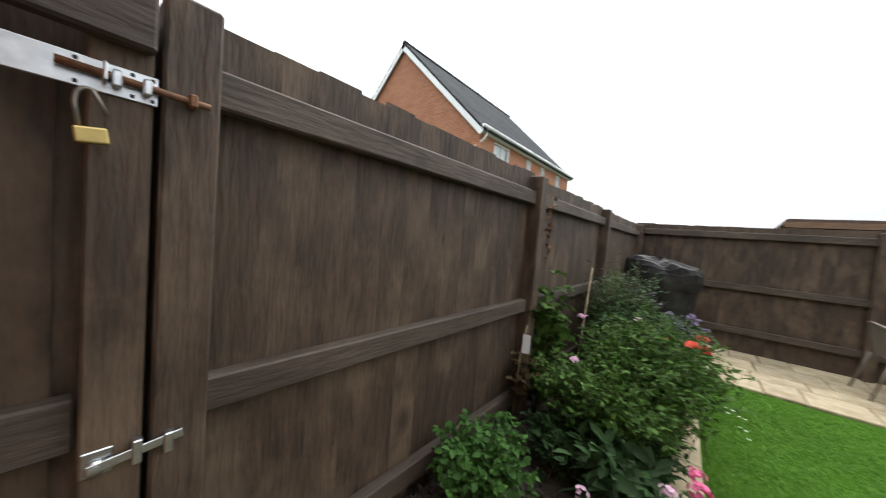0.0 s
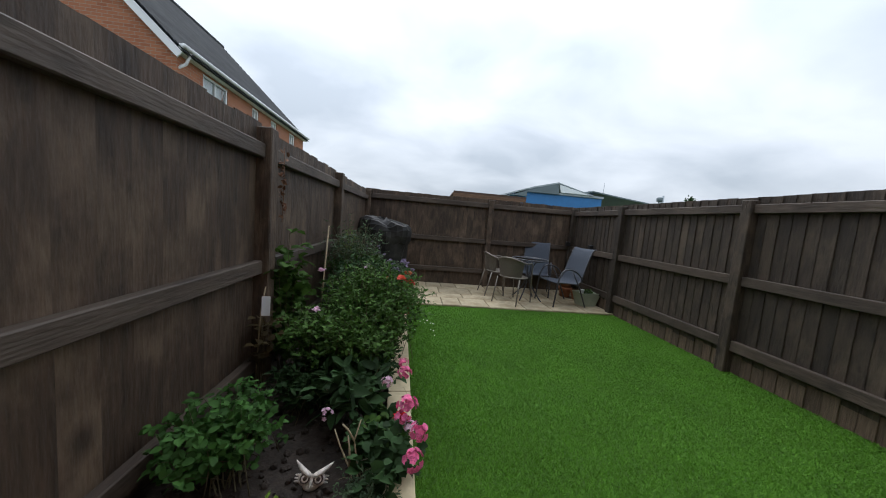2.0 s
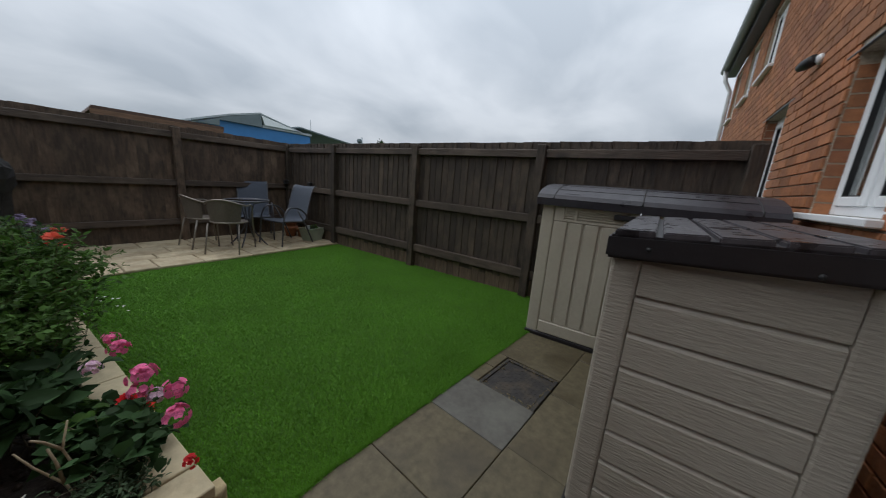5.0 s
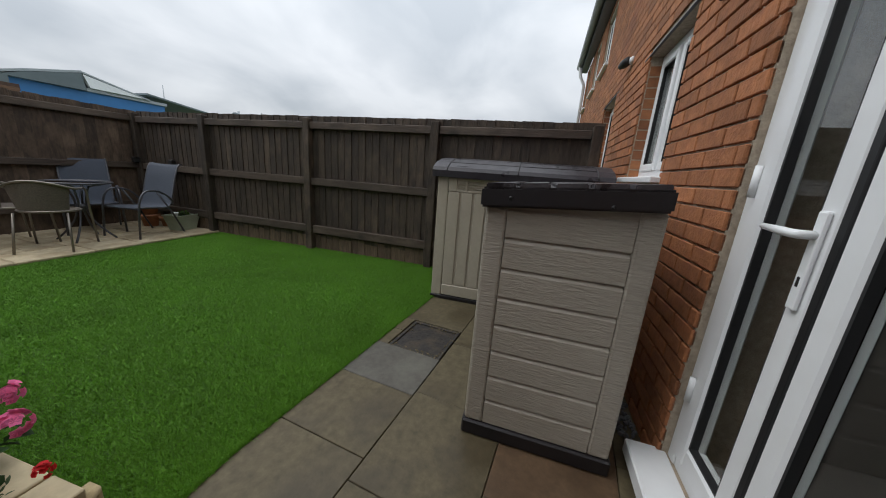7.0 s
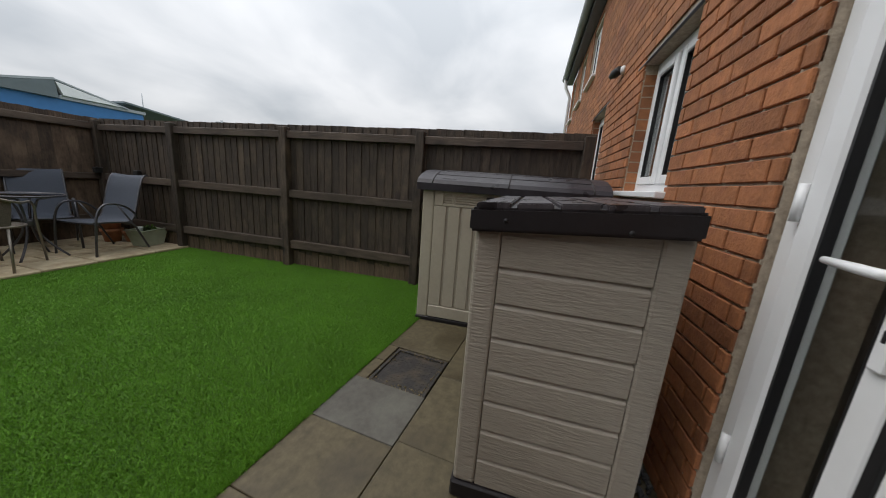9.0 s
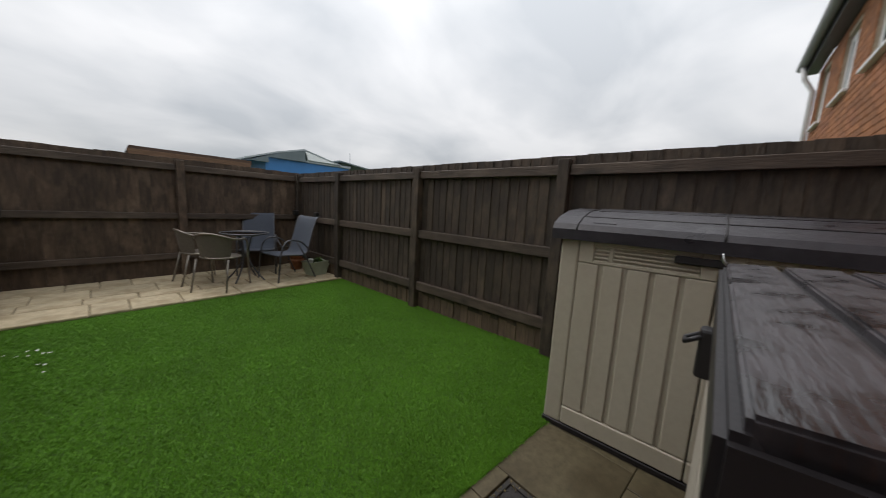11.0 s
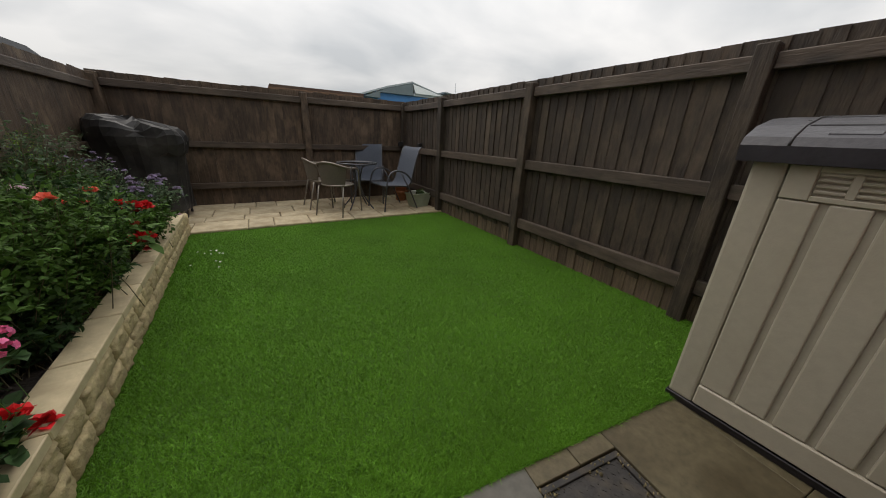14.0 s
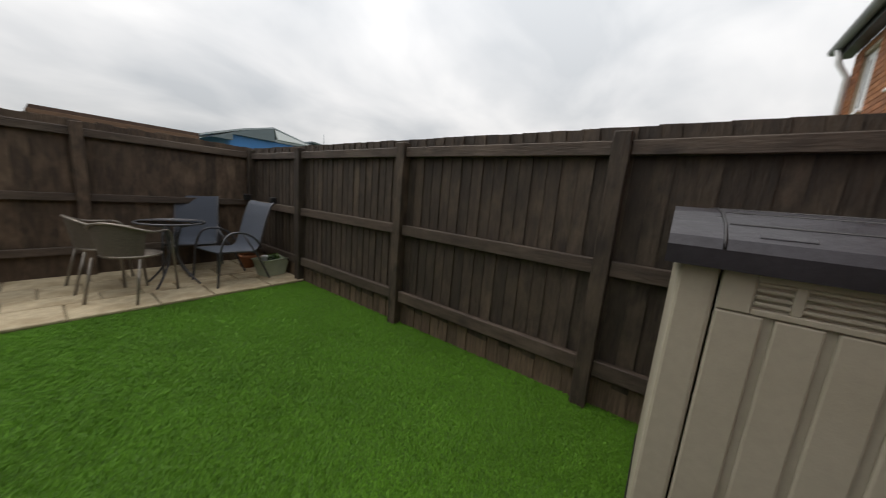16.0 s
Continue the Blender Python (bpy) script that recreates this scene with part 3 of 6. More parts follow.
# ---- planted bed ----
BX0, BX1, BY0, BY1, BZ = 1.110, 1.230, 1.885, 5.50, 0.30
BED = pose(1.23, 3.6, 0, 0, 0, 2.1) @ pose(-1.23, -3.6, 0) @ Matrix.Diagonal((1, 1, 0.88, 1))     # the bed lies slightly askew to the fence
bed_soil = tagged(part("bed_soil", boxed(LX - 0.10, BX0 + 0.02, BY0 + 0.06, BY1 + 0.02, -0.05, 0.235), EARTH), "dark crumbly soil in the raised bed", "soil", kind="structure")
bed_soil.matrix_world = BED
clods = bmesh.new()
r = random.Random(11)
for i in range(420):
    s = r.uniform(0.006, 0.022)
    bmesh.ops.create_icosphere(clods, subdivisions=1, radius=s, matrix=pose(r.uniform(LX + 0.02, BX0 - 0.01), BY0 + 0.08 + (2.6 * r.random() ** 1.8), 0.208 + s * 0.3,
                               r.uniform(0, 360), r.uniform(0, 360), 0) @ Matrix.Diagonal((1, r.uniform(0.6, 1.2), 0.7, 1)))
tagged(part("soil_crumb", clods, EARTH), "loose dark soil crumbs and small stones", "soil", kind="stuff")
bed_wall = tagged(new("bed_wall"), "low raised bed wall of rough split sandstone with smooth coping", "bed wall", kind="structure")
bed_wall.matrix_world = BED
part("core", boxed(BX0 + 0.02, BX1 - 0.022, BY0 + 0.03, BY1, -0.05, 0.252), MORTAR, bed_wall)
part("core", boxed(LX + 0.01, BX0 + 0.018, BY0 + 0.03, BY0 + 0.10, -0.05, 0.252), MORTAR, bed_wall)


def bulge(x, y, seed):
    """Broken, chipped relief between 0 and 1."""
    n = noise.noise((x, y, seed * 3.7))
    return max(0.0, min(1.0, 0.5 + 0.9 * n + 0.4 * noise.noise((x * 2.3, y * 2.3, seed * 5.1))))


def rough_stone(length, height, depth, seed):
    r = random.Random(seed)
    bm = bmesh.new()
    nx, nz = (18, 8) if length > 0.25 else (11, 8)
    grid = []
    for i in range(nx + 1):
        col = []
        for j in range(nz + 1):
            edge = i in (0, nx) or j in (0, nz)
            col.append(bm.verts.new((-length / 2 + length * i / nx, 0.004 if edge else r.uniform(-0.009, 0.001) - 0.010 * bulge(i * 0.5, j * 0.6, seed), -height / 2 + height * j / nz)))
        grid.append(col)
    for i in range(nx):
        for j in range(nz):
            bm.faces.new((grid[i][j], grid[i + 1][j], grid[i + 1][j + 1], grid[i][j + 1]))
    rim = [grid[i][0] for i in range(nx + 1)] + [grid[nx][j] for j in range(1, nz + 1)] + [grid[i][nz] for i in range(nx - 1, -1, -1)] + [grid[0][j] for j in range(nz - 1, 0, -1)]
    inner = [bm.verts.new((v.co.x, depth, v.co.z)) for v in rim]
    for i in range(len(rim)):
        j = (i + 1) % len(rim)
        bm.faces.new((rim[j], rim[i], inner[i], inner[j]))
    bmesh.ops.recalc_face_normals(bm, faces=bm.faces)
    me = bpy.data.meshes.new("stone")
    bm.to_mesh(me); bm.free(); me.materials.append(SANDSTONE); me.shade_smooth()
    return me


STONES = [[rough_stone(l, 0.123, 0.05, 10 * a + b) for b in range(5)] for a, l in enumerate((0.19, 0.34))]
r = random.Random(8)
for row in range(2):
    y = BY0 + 0.004
    while y < BY1 - 0.1:
        a = r.randrange(2)
        l = (0.19, 0.34)[a]
        s = new("stone", STONES[a][r.randrange(5)]); s.parent = bed_wall
        s.matrix_basis = pose(BX1 - 0.004, y + l / 2, 0.062 + row * 0.128, 0, 0, 90)
        y += l + 0.005
    x = LX + 0.02
    while x < BX1 - 0.1:
        l = 0.19
        s = new("stone", STONES[0][r.randrange(5)]); s.parent = bed_wall
        s.matrix_basis = pose(x + l / 2, BY0 + 0.008, 0.062 + row * 0.128)
        x += l + 0.008
for i in range(9):
    y0 = BY0 + 0.13 + i * 0.387
    bm = boxed(BX0 - 0.005, BX1 + 0.006, y0 + 0.003, y0 + 0.384, 0.254, BZ, 0.004)
    part("coping_stone", bm, COPING, bed_wall)
for x0, x1 in ((LX + 0.01, 0.80), (0.806, BX1 + 0.006)):
    part("coping_stone", boxed(x0, x1, BY0 - 0.006, BY0 + 0.124, 0.254, BZ, 0.004), COPING, bed_wall)


# ---- the house: wall, windows, doors ----
def hole_wall(bm, u0, u1, v0, v1, z0, z1, holes):
    """A wall slab with rectangular openings through it, built from blocks."""
    cuts = sorted({u0, u1, *[c for h in holes for c in h[:2]]})
    for a, b in zip(cuts[:-1], cuts[1:]):
        zs = [z0]
        for h in sorted([h for h in holes if h[0] <= a + 1e-6 and h[1] >= b - 1e-6], key=lambda h: h[2]):
            zs += [h[2], h[3]]
        zs.append(z1)
        for k in range(0, len(zs), 2):
            if zs[k + 1] - zs[k] > 0.01:
                box(bm, a, b, v0, v1, zs[k], zs[k + 1])


WIN = (3.00, 3.80, 1.24, 2.12)
DOOR = (1.36, 2.23, 0.10, 2.12)
NWIN_LOW = (4.95, 5.70, 1.15, 2.14)
UPPER = [(6.2, 6.9, 2.85, 3.62), (7.5, 8.1, 2.85, 3.62), (8.8, 9.3, 2.80, 3.62)]
HOLES = [WIN, DOOR, NWIN_LOW] + UPPER
WALL_END, EAVE = 9.6, 3.78
house_bm = bmesh.new()
hole_wall(house_bm, -3.0, WALL_END, HC - 0.30, HC - 0.012, -0.1, EAVE, HOLES)
wall_house = tagged(part("wall_house", house_bm, MORTAR),
                    "orange-red brick rear wall of the terraced house", "wall", kind="structure")
wall_house.matrix_world = HOUSE
PU, PZB = 0.225, 0.075


def brick_block(bm, u, z, w, h=0.065, d=0.03):
    box(bm, u, u + w, HC - 0.02, HC, z, z + h, 0.0)


def brick_free(u0, u1, z0, z1):
    """The stretches of [u0, u1] that no opening cuts at this course."""
    parts = [(u0, u1)]
    for a, b, c, d in HOLES:
        if z1 > c - 0.002 and z0 < d + 0.002:
            nxt = []
            for p, q in parts:
                if q <= a or p >= b:
                    nxt.append((p, q))
                else:
                    if p < a - 0.02:
                        nxt.append((p, a))
                    if q > b + 0.02:
                        nxt.append((b, q))
            parts = nxt
    return [(p, q) for p, q in parts if q - p > 0.02]


near_bricks = []
rest_v, rest_f = [], []
for course in range(int((EAVE - 0.02) / PZB)):
    z = course * PZB
    u = -3.0 - (PU / 2 if course % 2 else 0)
    while u < WALL_END:
        for p, q in brick_free(max(u, -2.99), min(u + 0.215, WALL_END), z, z + 0.065):
            if 2.15 <= p < 2.95 and z < 2.2 or (3.75 < p < 4.6 and 1.1 < z < 2.2):
                near_bricks.append((p, z, q - p))
            else:
                k = len(rest_v)
                rest_v += [(a, b, c) for a in (p, q) for b in (HC - 0.02, HC) for c in (z, z + 0.065)]
                rest_f += [tuple(k + i for i in f) for f in ((0, 1, 3, 2), (4, 6, 7, 5), (0, 4, 5, 1), (2, 3, 7, 6), (0, 2, 6, 4), (1, 5, 7, 3))]
        u += PU
BRICK_FAR = material("orange_red_brick_far", (0.31, 0.125, 0.05), 0.85, vary=0.25, scale=22, bump=0.4, bump_scale=70, stain=(0.26, 0.095, 0.055), stain_scale=2,
                     stain_amount=0.5, island=True, each=0.25)
tagged(part("brickwork", mesh_from("brickwork", rest_v, rest_f, BRICK_FAR), None, wall_house), kind="stuff")
brick_cache = {}
for p, z, w in near_bricks[:300]:
    key = round(w, 3)
    if key not in brick_cache:
        me = bpy.data.meshes.new("brick")
        b = boxed(0, w, HC - 0.02, HC, 0, 0.065, 0.003)
        b.to_mesh(me); b.free(); me.materials.append(BRICK)
        brick_cache[key] = me
    o = new("brick", brick_cache[key]); o.parent = wall_house
    o.matrix_basis = pose(p, random.uniform(-0.0015, 0.0015), z)
if near_bricks[300:]:
    bm = bmesh.new()
    for p, z, w in near_bricks[300:]:
        brick_block(bm, p, z, w)
    tagged(part("brickwork", bm, BRICK_FAR, wall_house), kind="stuff")
# header soldiers of the openings' reveals
for name, (a, b, c, d) in (("reveal", WIN), ("reveal", NWIN_LOW)):
    bm = bmesh.new()
    for k in range(int((d - c) / PZB)):
        for uu in (a, b):
            s = 0.004 if uu == a else -0.004
            box(bm, min(uu, uu + s), max(uu, uu + s), HC - 0.12, HC - 0.021, c + k * PZB, c + k * PZB + 0.065)
    part(name, bm, BRICK_FAR, wall_house)
# dark steel lintel edges
for a, b, c, d in (WIN, NWIN_LOW, DOOR):
    part("lintel", boxed(a - 0.12, b + 0.12, HC - 0.10, HC + 0.004, d + 0.001, d + 0.012, 0.002), DARK_TUBE, wall_house)


def casement(name, rect, label, splits, deep=0.09, sill=True, blind=True, group="house windows"):
    """A white frame with glazed sashes set back in an opening."""
    a, b, c, d = rect
    root = thing(name, HOUSE @ pose(0, HC - deep, 0), label, "window", group, "structure")
    f = bmesh.new()
    g = 0.004
    t = 0.055
    box(f, a + g, a + t, -0.07, 0, c + g, d - g, 0.004); box(f, b - t, b - g, -0.07, 0, c + g, d - g, 0.004)
    box(f, a + t, b - t, -0.07, 0, d - t, d - g, 0.004); box(f, a + t, b - t, -0.07, 0, c + g, c + t, 0.004)
    xs = [a + t] + splits + [b - t]
    for s in splits:
        box(f, s - 0.025, s + 0.025, -0.068, -0.002, c + t, d - t, 0.004)
    part("window_frame", f, WHITE, root)
    for i, (p, q) in enumerate(zip(xs[:-1], xs[1:])):
        p, q = p + (0.026 if i else 0.001), q - (0.026 if i < len(xs) - 2 else 0.001)
        s = bmesh.new()
        w = 0.05
        z0, z1 = c + t + 0.001, d - t - 0.001
        box(s, p, p + w, -0.055, 0.014, z0, z1, 0.006); box(s, q - w, q, -0.055, 0.014, z0, z1, 0.006)
        box(s, p + w, q - w, -0.055, 0.014, z1 - w, z1, 0.006); box(s, p + w, q - w, -0.055, 0.014, z0, z0 + w, 0.006)
        sash = part("sash", s, WHITE, root)
        gs = bmesh.new()
        k = 0.006
        for bb in ((p + w, p + w + k, z0 + w, z1 - w), (q - w - k, q - w, z0 + w, z1 - w), (p + w + k, q - w - k, z0 + w, z0 + w + k), (p + w + k, q - w - k, z1 - w - k, z1 - w)):
            box(gs, bb[0], bb[1], -0.02, 0.006, bb[2], bb[3])
        part("gasket", gs, BLACK, sash)
        pane = part("pane", boxed(p + w + k, q - w - k, -0.022, -0.016, z0 + w + k, z1 - w - k), GLASS, sash, "clear glass")
        pane.visible_shadow = False
    if sill:
        part("window_sill", boxed(a - 0.03, b + 0.03, 0.001, deep + 0.05, c - 0.035, c + 0.003, 0.006), WHITE, root)
    if blind:
        bl = bmesh.new()
        n = 9
        for i in range(n):
            x = a + 0.06 + (b - a - 0.12) * (i + 0.5) / n
            box(bl, x - 0.03, x + 0.03, -0.004, 0.0, c + 0.05, d - 0.05, 0.0, pose(x, -0.16, 0, 0, 0, 35) @ pose(-x, 0, 0))
        part("blind", bl, CURTAIN, root)
    return root


casement("window_1", WIN, "white plastic two-light kitchen window with a sill", [3.39])
casement("window_2", NWIN_LOW, "white plastic ground-floor window of the neighbouring house", [5.33])
for k, rect in enumerate(UPPER):
    casement("window_%d" % (3 + k), rect, "white plastic first-floor window in brick wall", [(rect[0] + rect[1]) / 2], 0.05, True, True, "upper windows")

door = thing("door_1", HOUSE @ pose(0, HC - 0.045, 0), "closed white plastic French doors with full glass", "door", kind="structure")
a, b, c, d = DOOR
f = bmesh.new()
box(f, a + 0.003, a + 0.055, -0.07, 0.006, c, d - 0.003, 0.005); box(f, b - 0.055, b - 0.003, -0.07, 0.006, c, d - 0.003, 0.005)
box(f, a + 0.055, b - 0.055, -0.07, 0.006, d - 0.055, d - 0.003, 0.005); box(f, a + 0.055, b - 0.055, -0.07, 0.0, c, c + 0.055, 0.005)
part("door_frame", f, WHITE, door)
part("threshold_sill", boxed(a - 0.06, b + 0.02, 0.008, 0.16, c - 0.065, c + 0.004, 0.006), WHITE, door)
MID = 1.83
for p, q in ((MID + 0.012, b - 0.058), (a + 0.058, MID - 0.012)):
    s = bmesh.new()
    w, z0, z1 = 0.068, c + 0.06, d - 0.06
    box(s, p, p + w, -0.055, 0.016, z0, z1, 0.008); box(s, q - w, q, -0.055, 0.016, z0, z1, 0.008)
    box(s, p + w, q - w, -0.055, 0.016, z1 - w, z1, 0.008); box(s, p + w, q - w, -0.055, 0.016, z0, z0 + w + 0.02, 0.008)
    leaf = part("door_leaf", s, WHITE, door)
    gs = bmesh.new()
    zb, k = z0 + w + 0.02, 0.008
    for bb in ((p + w, p + w + k, zb, z1 - w), (q - w - k, q - w, zb, z1 - w), (p + w + k, q - w - k, zb, zb + k), (p + w + k, q - w - k, z1 - w - k, z1 - w)):
        box(gs, bb[0], bb[1], -0.02, 0.008, bb[2], bb[3])
    part("gasket", gs, BLACK, leaf)
    pn = part("pane", boxed(p + w + k, q - w - k, -0.022, -0.016, zb + k, z1 - w - k), GLASS, leaf, "clear glass")
    pn.visible_shadow = False
part("rubber_seal", boxed(MID - 0.0115, MID + 0.0115, -0.05, 0.0175, c + 0.06, d - 0.06, 0.002), BLACK, door)
for z in (0.45, 1.22, 1.85):
    part("hinge", tube([(b - 0.056, 0.022, z - 0.05), (b - 0.056, 0.022, z + 0.05)], 0.011, 10), WHITE, door)
HX = 1.877
part("handle_plate", boxed(HX - 0.015, HX + 0.015, 0.017, 0.029, 0.905, 1.155, 0.006, 2), WHITE, door)
part("handle_lever", tube([(HX, 0.028, 1.095), (HX, 0.062, 1.095)] + arc((HX, 0.062, 1.095), (HX + 0.012, 0.068, 1.095), (HX + 0.045, 0.066, 1.096), 4) + [(HX + 0.125, 0.062, 1.098)],
     [0.011] * 2 + [0.011] * 5 + [0.008], 10), WHITE, door)
part("keyhole", boxed(HX - 0.005, HX + 0.005, 0.027, 0.0305, 0.965, 0.992, 0.002), BLACK, door)

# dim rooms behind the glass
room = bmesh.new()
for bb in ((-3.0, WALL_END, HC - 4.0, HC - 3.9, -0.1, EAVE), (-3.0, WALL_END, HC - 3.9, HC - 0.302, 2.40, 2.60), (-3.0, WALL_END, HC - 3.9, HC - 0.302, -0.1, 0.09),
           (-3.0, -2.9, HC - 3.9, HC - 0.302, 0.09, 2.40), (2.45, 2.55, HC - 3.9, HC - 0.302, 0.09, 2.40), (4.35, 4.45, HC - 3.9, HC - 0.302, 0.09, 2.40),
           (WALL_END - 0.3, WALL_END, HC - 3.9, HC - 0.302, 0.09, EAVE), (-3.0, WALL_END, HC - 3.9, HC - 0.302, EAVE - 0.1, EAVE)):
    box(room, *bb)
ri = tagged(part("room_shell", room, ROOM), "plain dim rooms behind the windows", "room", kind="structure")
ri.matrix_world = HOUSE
# roof, soffit and gutter of the house row
roof = tagged(new("house_roof"), "dark tiled roof with grey gutter over the brick wall", "roof", kind="structure")
roof.matrix_world = HOUSE
part("soffit", boxed(-3.3, WALL_END + 0.15, HC + 0.001, HC + 0.14, EAVE - 0.02, EAVE + 0.14, 0.004), DARK_TUBE, roof)
rb = bmesh.new()
vs = [rb.verts.new(p) for p in ((-3.3, HC + 0.18, EAVE + 0.15), (WALL_END + 0.2, HC + 0.18, EAVE + 0.15), (WALL_END + 0.2, HC - 4.2, EAVE + 3.2), (-3.3, HC - 4.2, EAVE + 3.2),
                                (-3.3, HC + 0.18, EAVE + 0.21), (WALL_END + 0.2, HC + 0.18, EAVE + 0.21), (WALL_END + 0.2, HC - 4.2, EAVE + 3.28), (-3.3, HC - 4.2, EAVE + 3.28))]
for q in ((3, 2, 1, 0), (4, 5, 6, 7), (0, 1, 5, 4), (1, 2, 6, 5), (2, 3, 7, 6), (3, 0, 4, 7)):
    rb.faces.new([vs[i] for i in q])
part("roof_slope", rb, ROOF_TILE, roof)
GUTTER = material("grey_gutter", (0.22, 0.23, 0.23), 0.45, vary=0.1, scale=3)
part("gutter", tube([(-3.3, HC + 0.20, EAVE + 0.10), (WALL_END + 0.15, HC + 0.20, EAVE + 0.10)], 0.06, 12), GUTTER, roof)
part("downpipe", tube([(WALL_END - 0.08, HC + 0.20, EAVE + 0.05), (WALL_END - 0.08, HC + 0.16, EAVE - 0.15), (WALL_END - 0.08, HC + 0.05, EAVE - 0.35), (WALL_END - 0.08, HC + 0.05, 0.0)], 0.034, 10), WHITE, roof)

lamp = thing("security_camera", HOUSE @ pose(4.42, HC, 2.30), "small black cylindrical outdoor camera on a white base", "camera")
part("base", lathe([(0.036, 0.0), (0.036, 0.014), (0.022, 0.03)], 18), WHITE, lamp).matrix_basis = pose(0, 0, 0, -90)
part("body", lathe([(0.036, 0.0), (0.038, 0.05), (0.038, 0.08), (0.026, 0.11), (0.0255, 0.125)], 18), BLACK, lamp).matrix_basis = pose(0, 0.035, 0.0, 0, 0, -70) @ pose(0, 0, 0, -97, 0, 0)
vent = thing("wall_vent", HOUSE @ pose(2.62, HC, 2.05), "brown plastic louvred air vent in the brickwork", "vent")
VENT = material("brown_vent_plastic", (0.10, 0.055, 0.035), 0.5, vary=0.15)
part("vent_frame", boxed(-0.11, 0.11, 0.0, 0.012, -0.075, 0.075, 0.003), VENT, vent)
for i in range(6):
    part("slat", boxed(-0.095, 0.095, 0.013, 0.022, -0.062 + i * 0.022, -0.05 + i * 0.022, 0.002), VENT, vent)
gravel = bmesh.new()
r = random.Random(21)
for i in range(160):
    s = r.uniform(0.008, 0.02)
    bmesh.ops.create_icosphere(gravel, subdivisions=1, radius=s, matrix=HOUSE @ pose(r.uniform(2.2, 3.3), HC + r.uniform(0.02, 0.09), 0.006 + s * 0.4, r.uniform(0, 360), r.uniform(0, 90), 0) @ Matrix.Diagonal((1, 1.3, 0.7, 1)))
GRAVEL = material("grey_slate_gravel", (0.10, 0.10, 0.105), 0.7, vary=0.3, island=True, each=0.4)
tagged(part("gravel_strip", gravel, GRAVEL), "dark grey gravel strip at the foot of the wall", "gravel", kind="stuff")

# ---- storage sheds ----
# tall shed with vertical panels, its front looking to -x; own x along the front (to the house), y into the shed
SA = thing("storage_shed", pose(3.585, 1.655, 0.0, 0, 0, -90), "beige resin garden storage shed with charcoal curved lid", "storage shed", "storage sheds")
AW, AD, AH = 1.38, 0.78, 1.155
body = bmesh.new()
box(body, 0.0, 0.10, 0.012, AD, 0.03, AH, 0.012, None, 2)
box(body, AW - 0.10, AW, 0.012, AD, 0.03, AH, 0.012, None, 2)
box(body, 0.10, AW - 0.10, AD - 0.05, AD, 0.03, AH)
part("body", body, BEIGE, SA)
part("base", boxed(-0.006, AW + 0.006, 0.004, AD, 0.0, 0.035, 0.004), LID_DARK, SA)
for a0, a1 in ((0.105, AW / 2 - 0.003), (AW / 2 + 0.003, AW - 0.105)):
    dr = bmesh.new()
    y0 = 0.0
    n = 5
    w = (a1 - a0) / n
    zb, zt = 0.15, 1.02
    box(dr, a0, a1, y0 + 0.018, y0 + 0.04, 0.045, AH - 0.012, 0.003)
    box(dr, a0, a1, y0 - 0.001, y0 + 0.02, 0.045, zb, 0.006)
    box(dr, a0, a0 + 0.075, y0 + 0.002, y0 + 0.02, zt + 0.003, AH - 0.012, 0.004)
    box(dr, a1 - 0.06, a1, y0 + 0.002, y0 + 0.02, zt + 0.003, AH - 0.012, 0.004)
    box(dr, a0 + 0.075, a1 - 0.06, y0 + 0.002, y0 + 0.02, AH - 0.034, AH - 0.012, 0.003)
    box(dr, a0 + 0.075, a1 - 0.06, y0 + 0.002, y0 + 0.02, zt + 0.003, zt + 0.022, 0.003)
    box(dr, a0 + 0.15, a0 + 0.172, y0 + 0.003, y0 + 0.02, zt + 0.022, AH - 0.034, 0.002)
    dd = part("door", dr, BEIGE, SA)
    for i in range(n):
        part("panel", boxed(a0 + i * w + (0.011 if i else 0.0), a0 + (i + 1) * w - (0.011 if i < n - 1 else 0.0), y0 + 0.004, y0 + 0.02, zb + 0.0035, zt, 0.006, 2), BEIGE, dd)
    for i in range(5):
        z = zt + 0.036 + i * 0.0195
        part("vent_slat", boxed(a0 + 0.078, a1 - 0.063, y0 + 0.006, y0 + 0.018, z - 0.0055, z + 0.0055, 0.003), BEIGE, dd)
part("handle", boxed(AW / 2 - 0.16, AW / 2 + 0.02, -0.022, 0.0, 1.085, 1.12, 0.005), LID_DARK, SA)
part("hasp", tube([(AW / 2 + 0.0, -0.03, 1.16), (AW / 2 + 0.005, -0.035, 1.12), (AW / 2 + 0.03, -0.03, 1.09)], 0.005, 8), STEEL, SA)


def shed_lid(x0, x1, d, z, n_rib):
    """A lid that curves up from the front lip to the back."""
    bm = bmesh.new()
    prof = [(-0.035, z - 0.012), (-0.04, z + 0.045), (-0.02, z + 0.075), (0.06, z + 0.115), (0.20, z + 0.15), (0.40, z + 0.168), (d, z + 0.175), (d, z - 0.012)]
    rows = []
    for x in (x0, x1):
        rows.append([bm.verts.new((x, a, b)) for a, b in prof])
    k = len(prof)
    for i in range(k):
        bm.faces.new((rows[0][i], rows[1][i], rows[1][(i + 1) % k], rows[0][(i + 1) % k]))
    bm.faces.new(list(reversed(rows[0]))); bm.faces.new(rows[1])
    bmesh.ops.recalc_face_normals(bm, faces=bm.faces)
    return bm


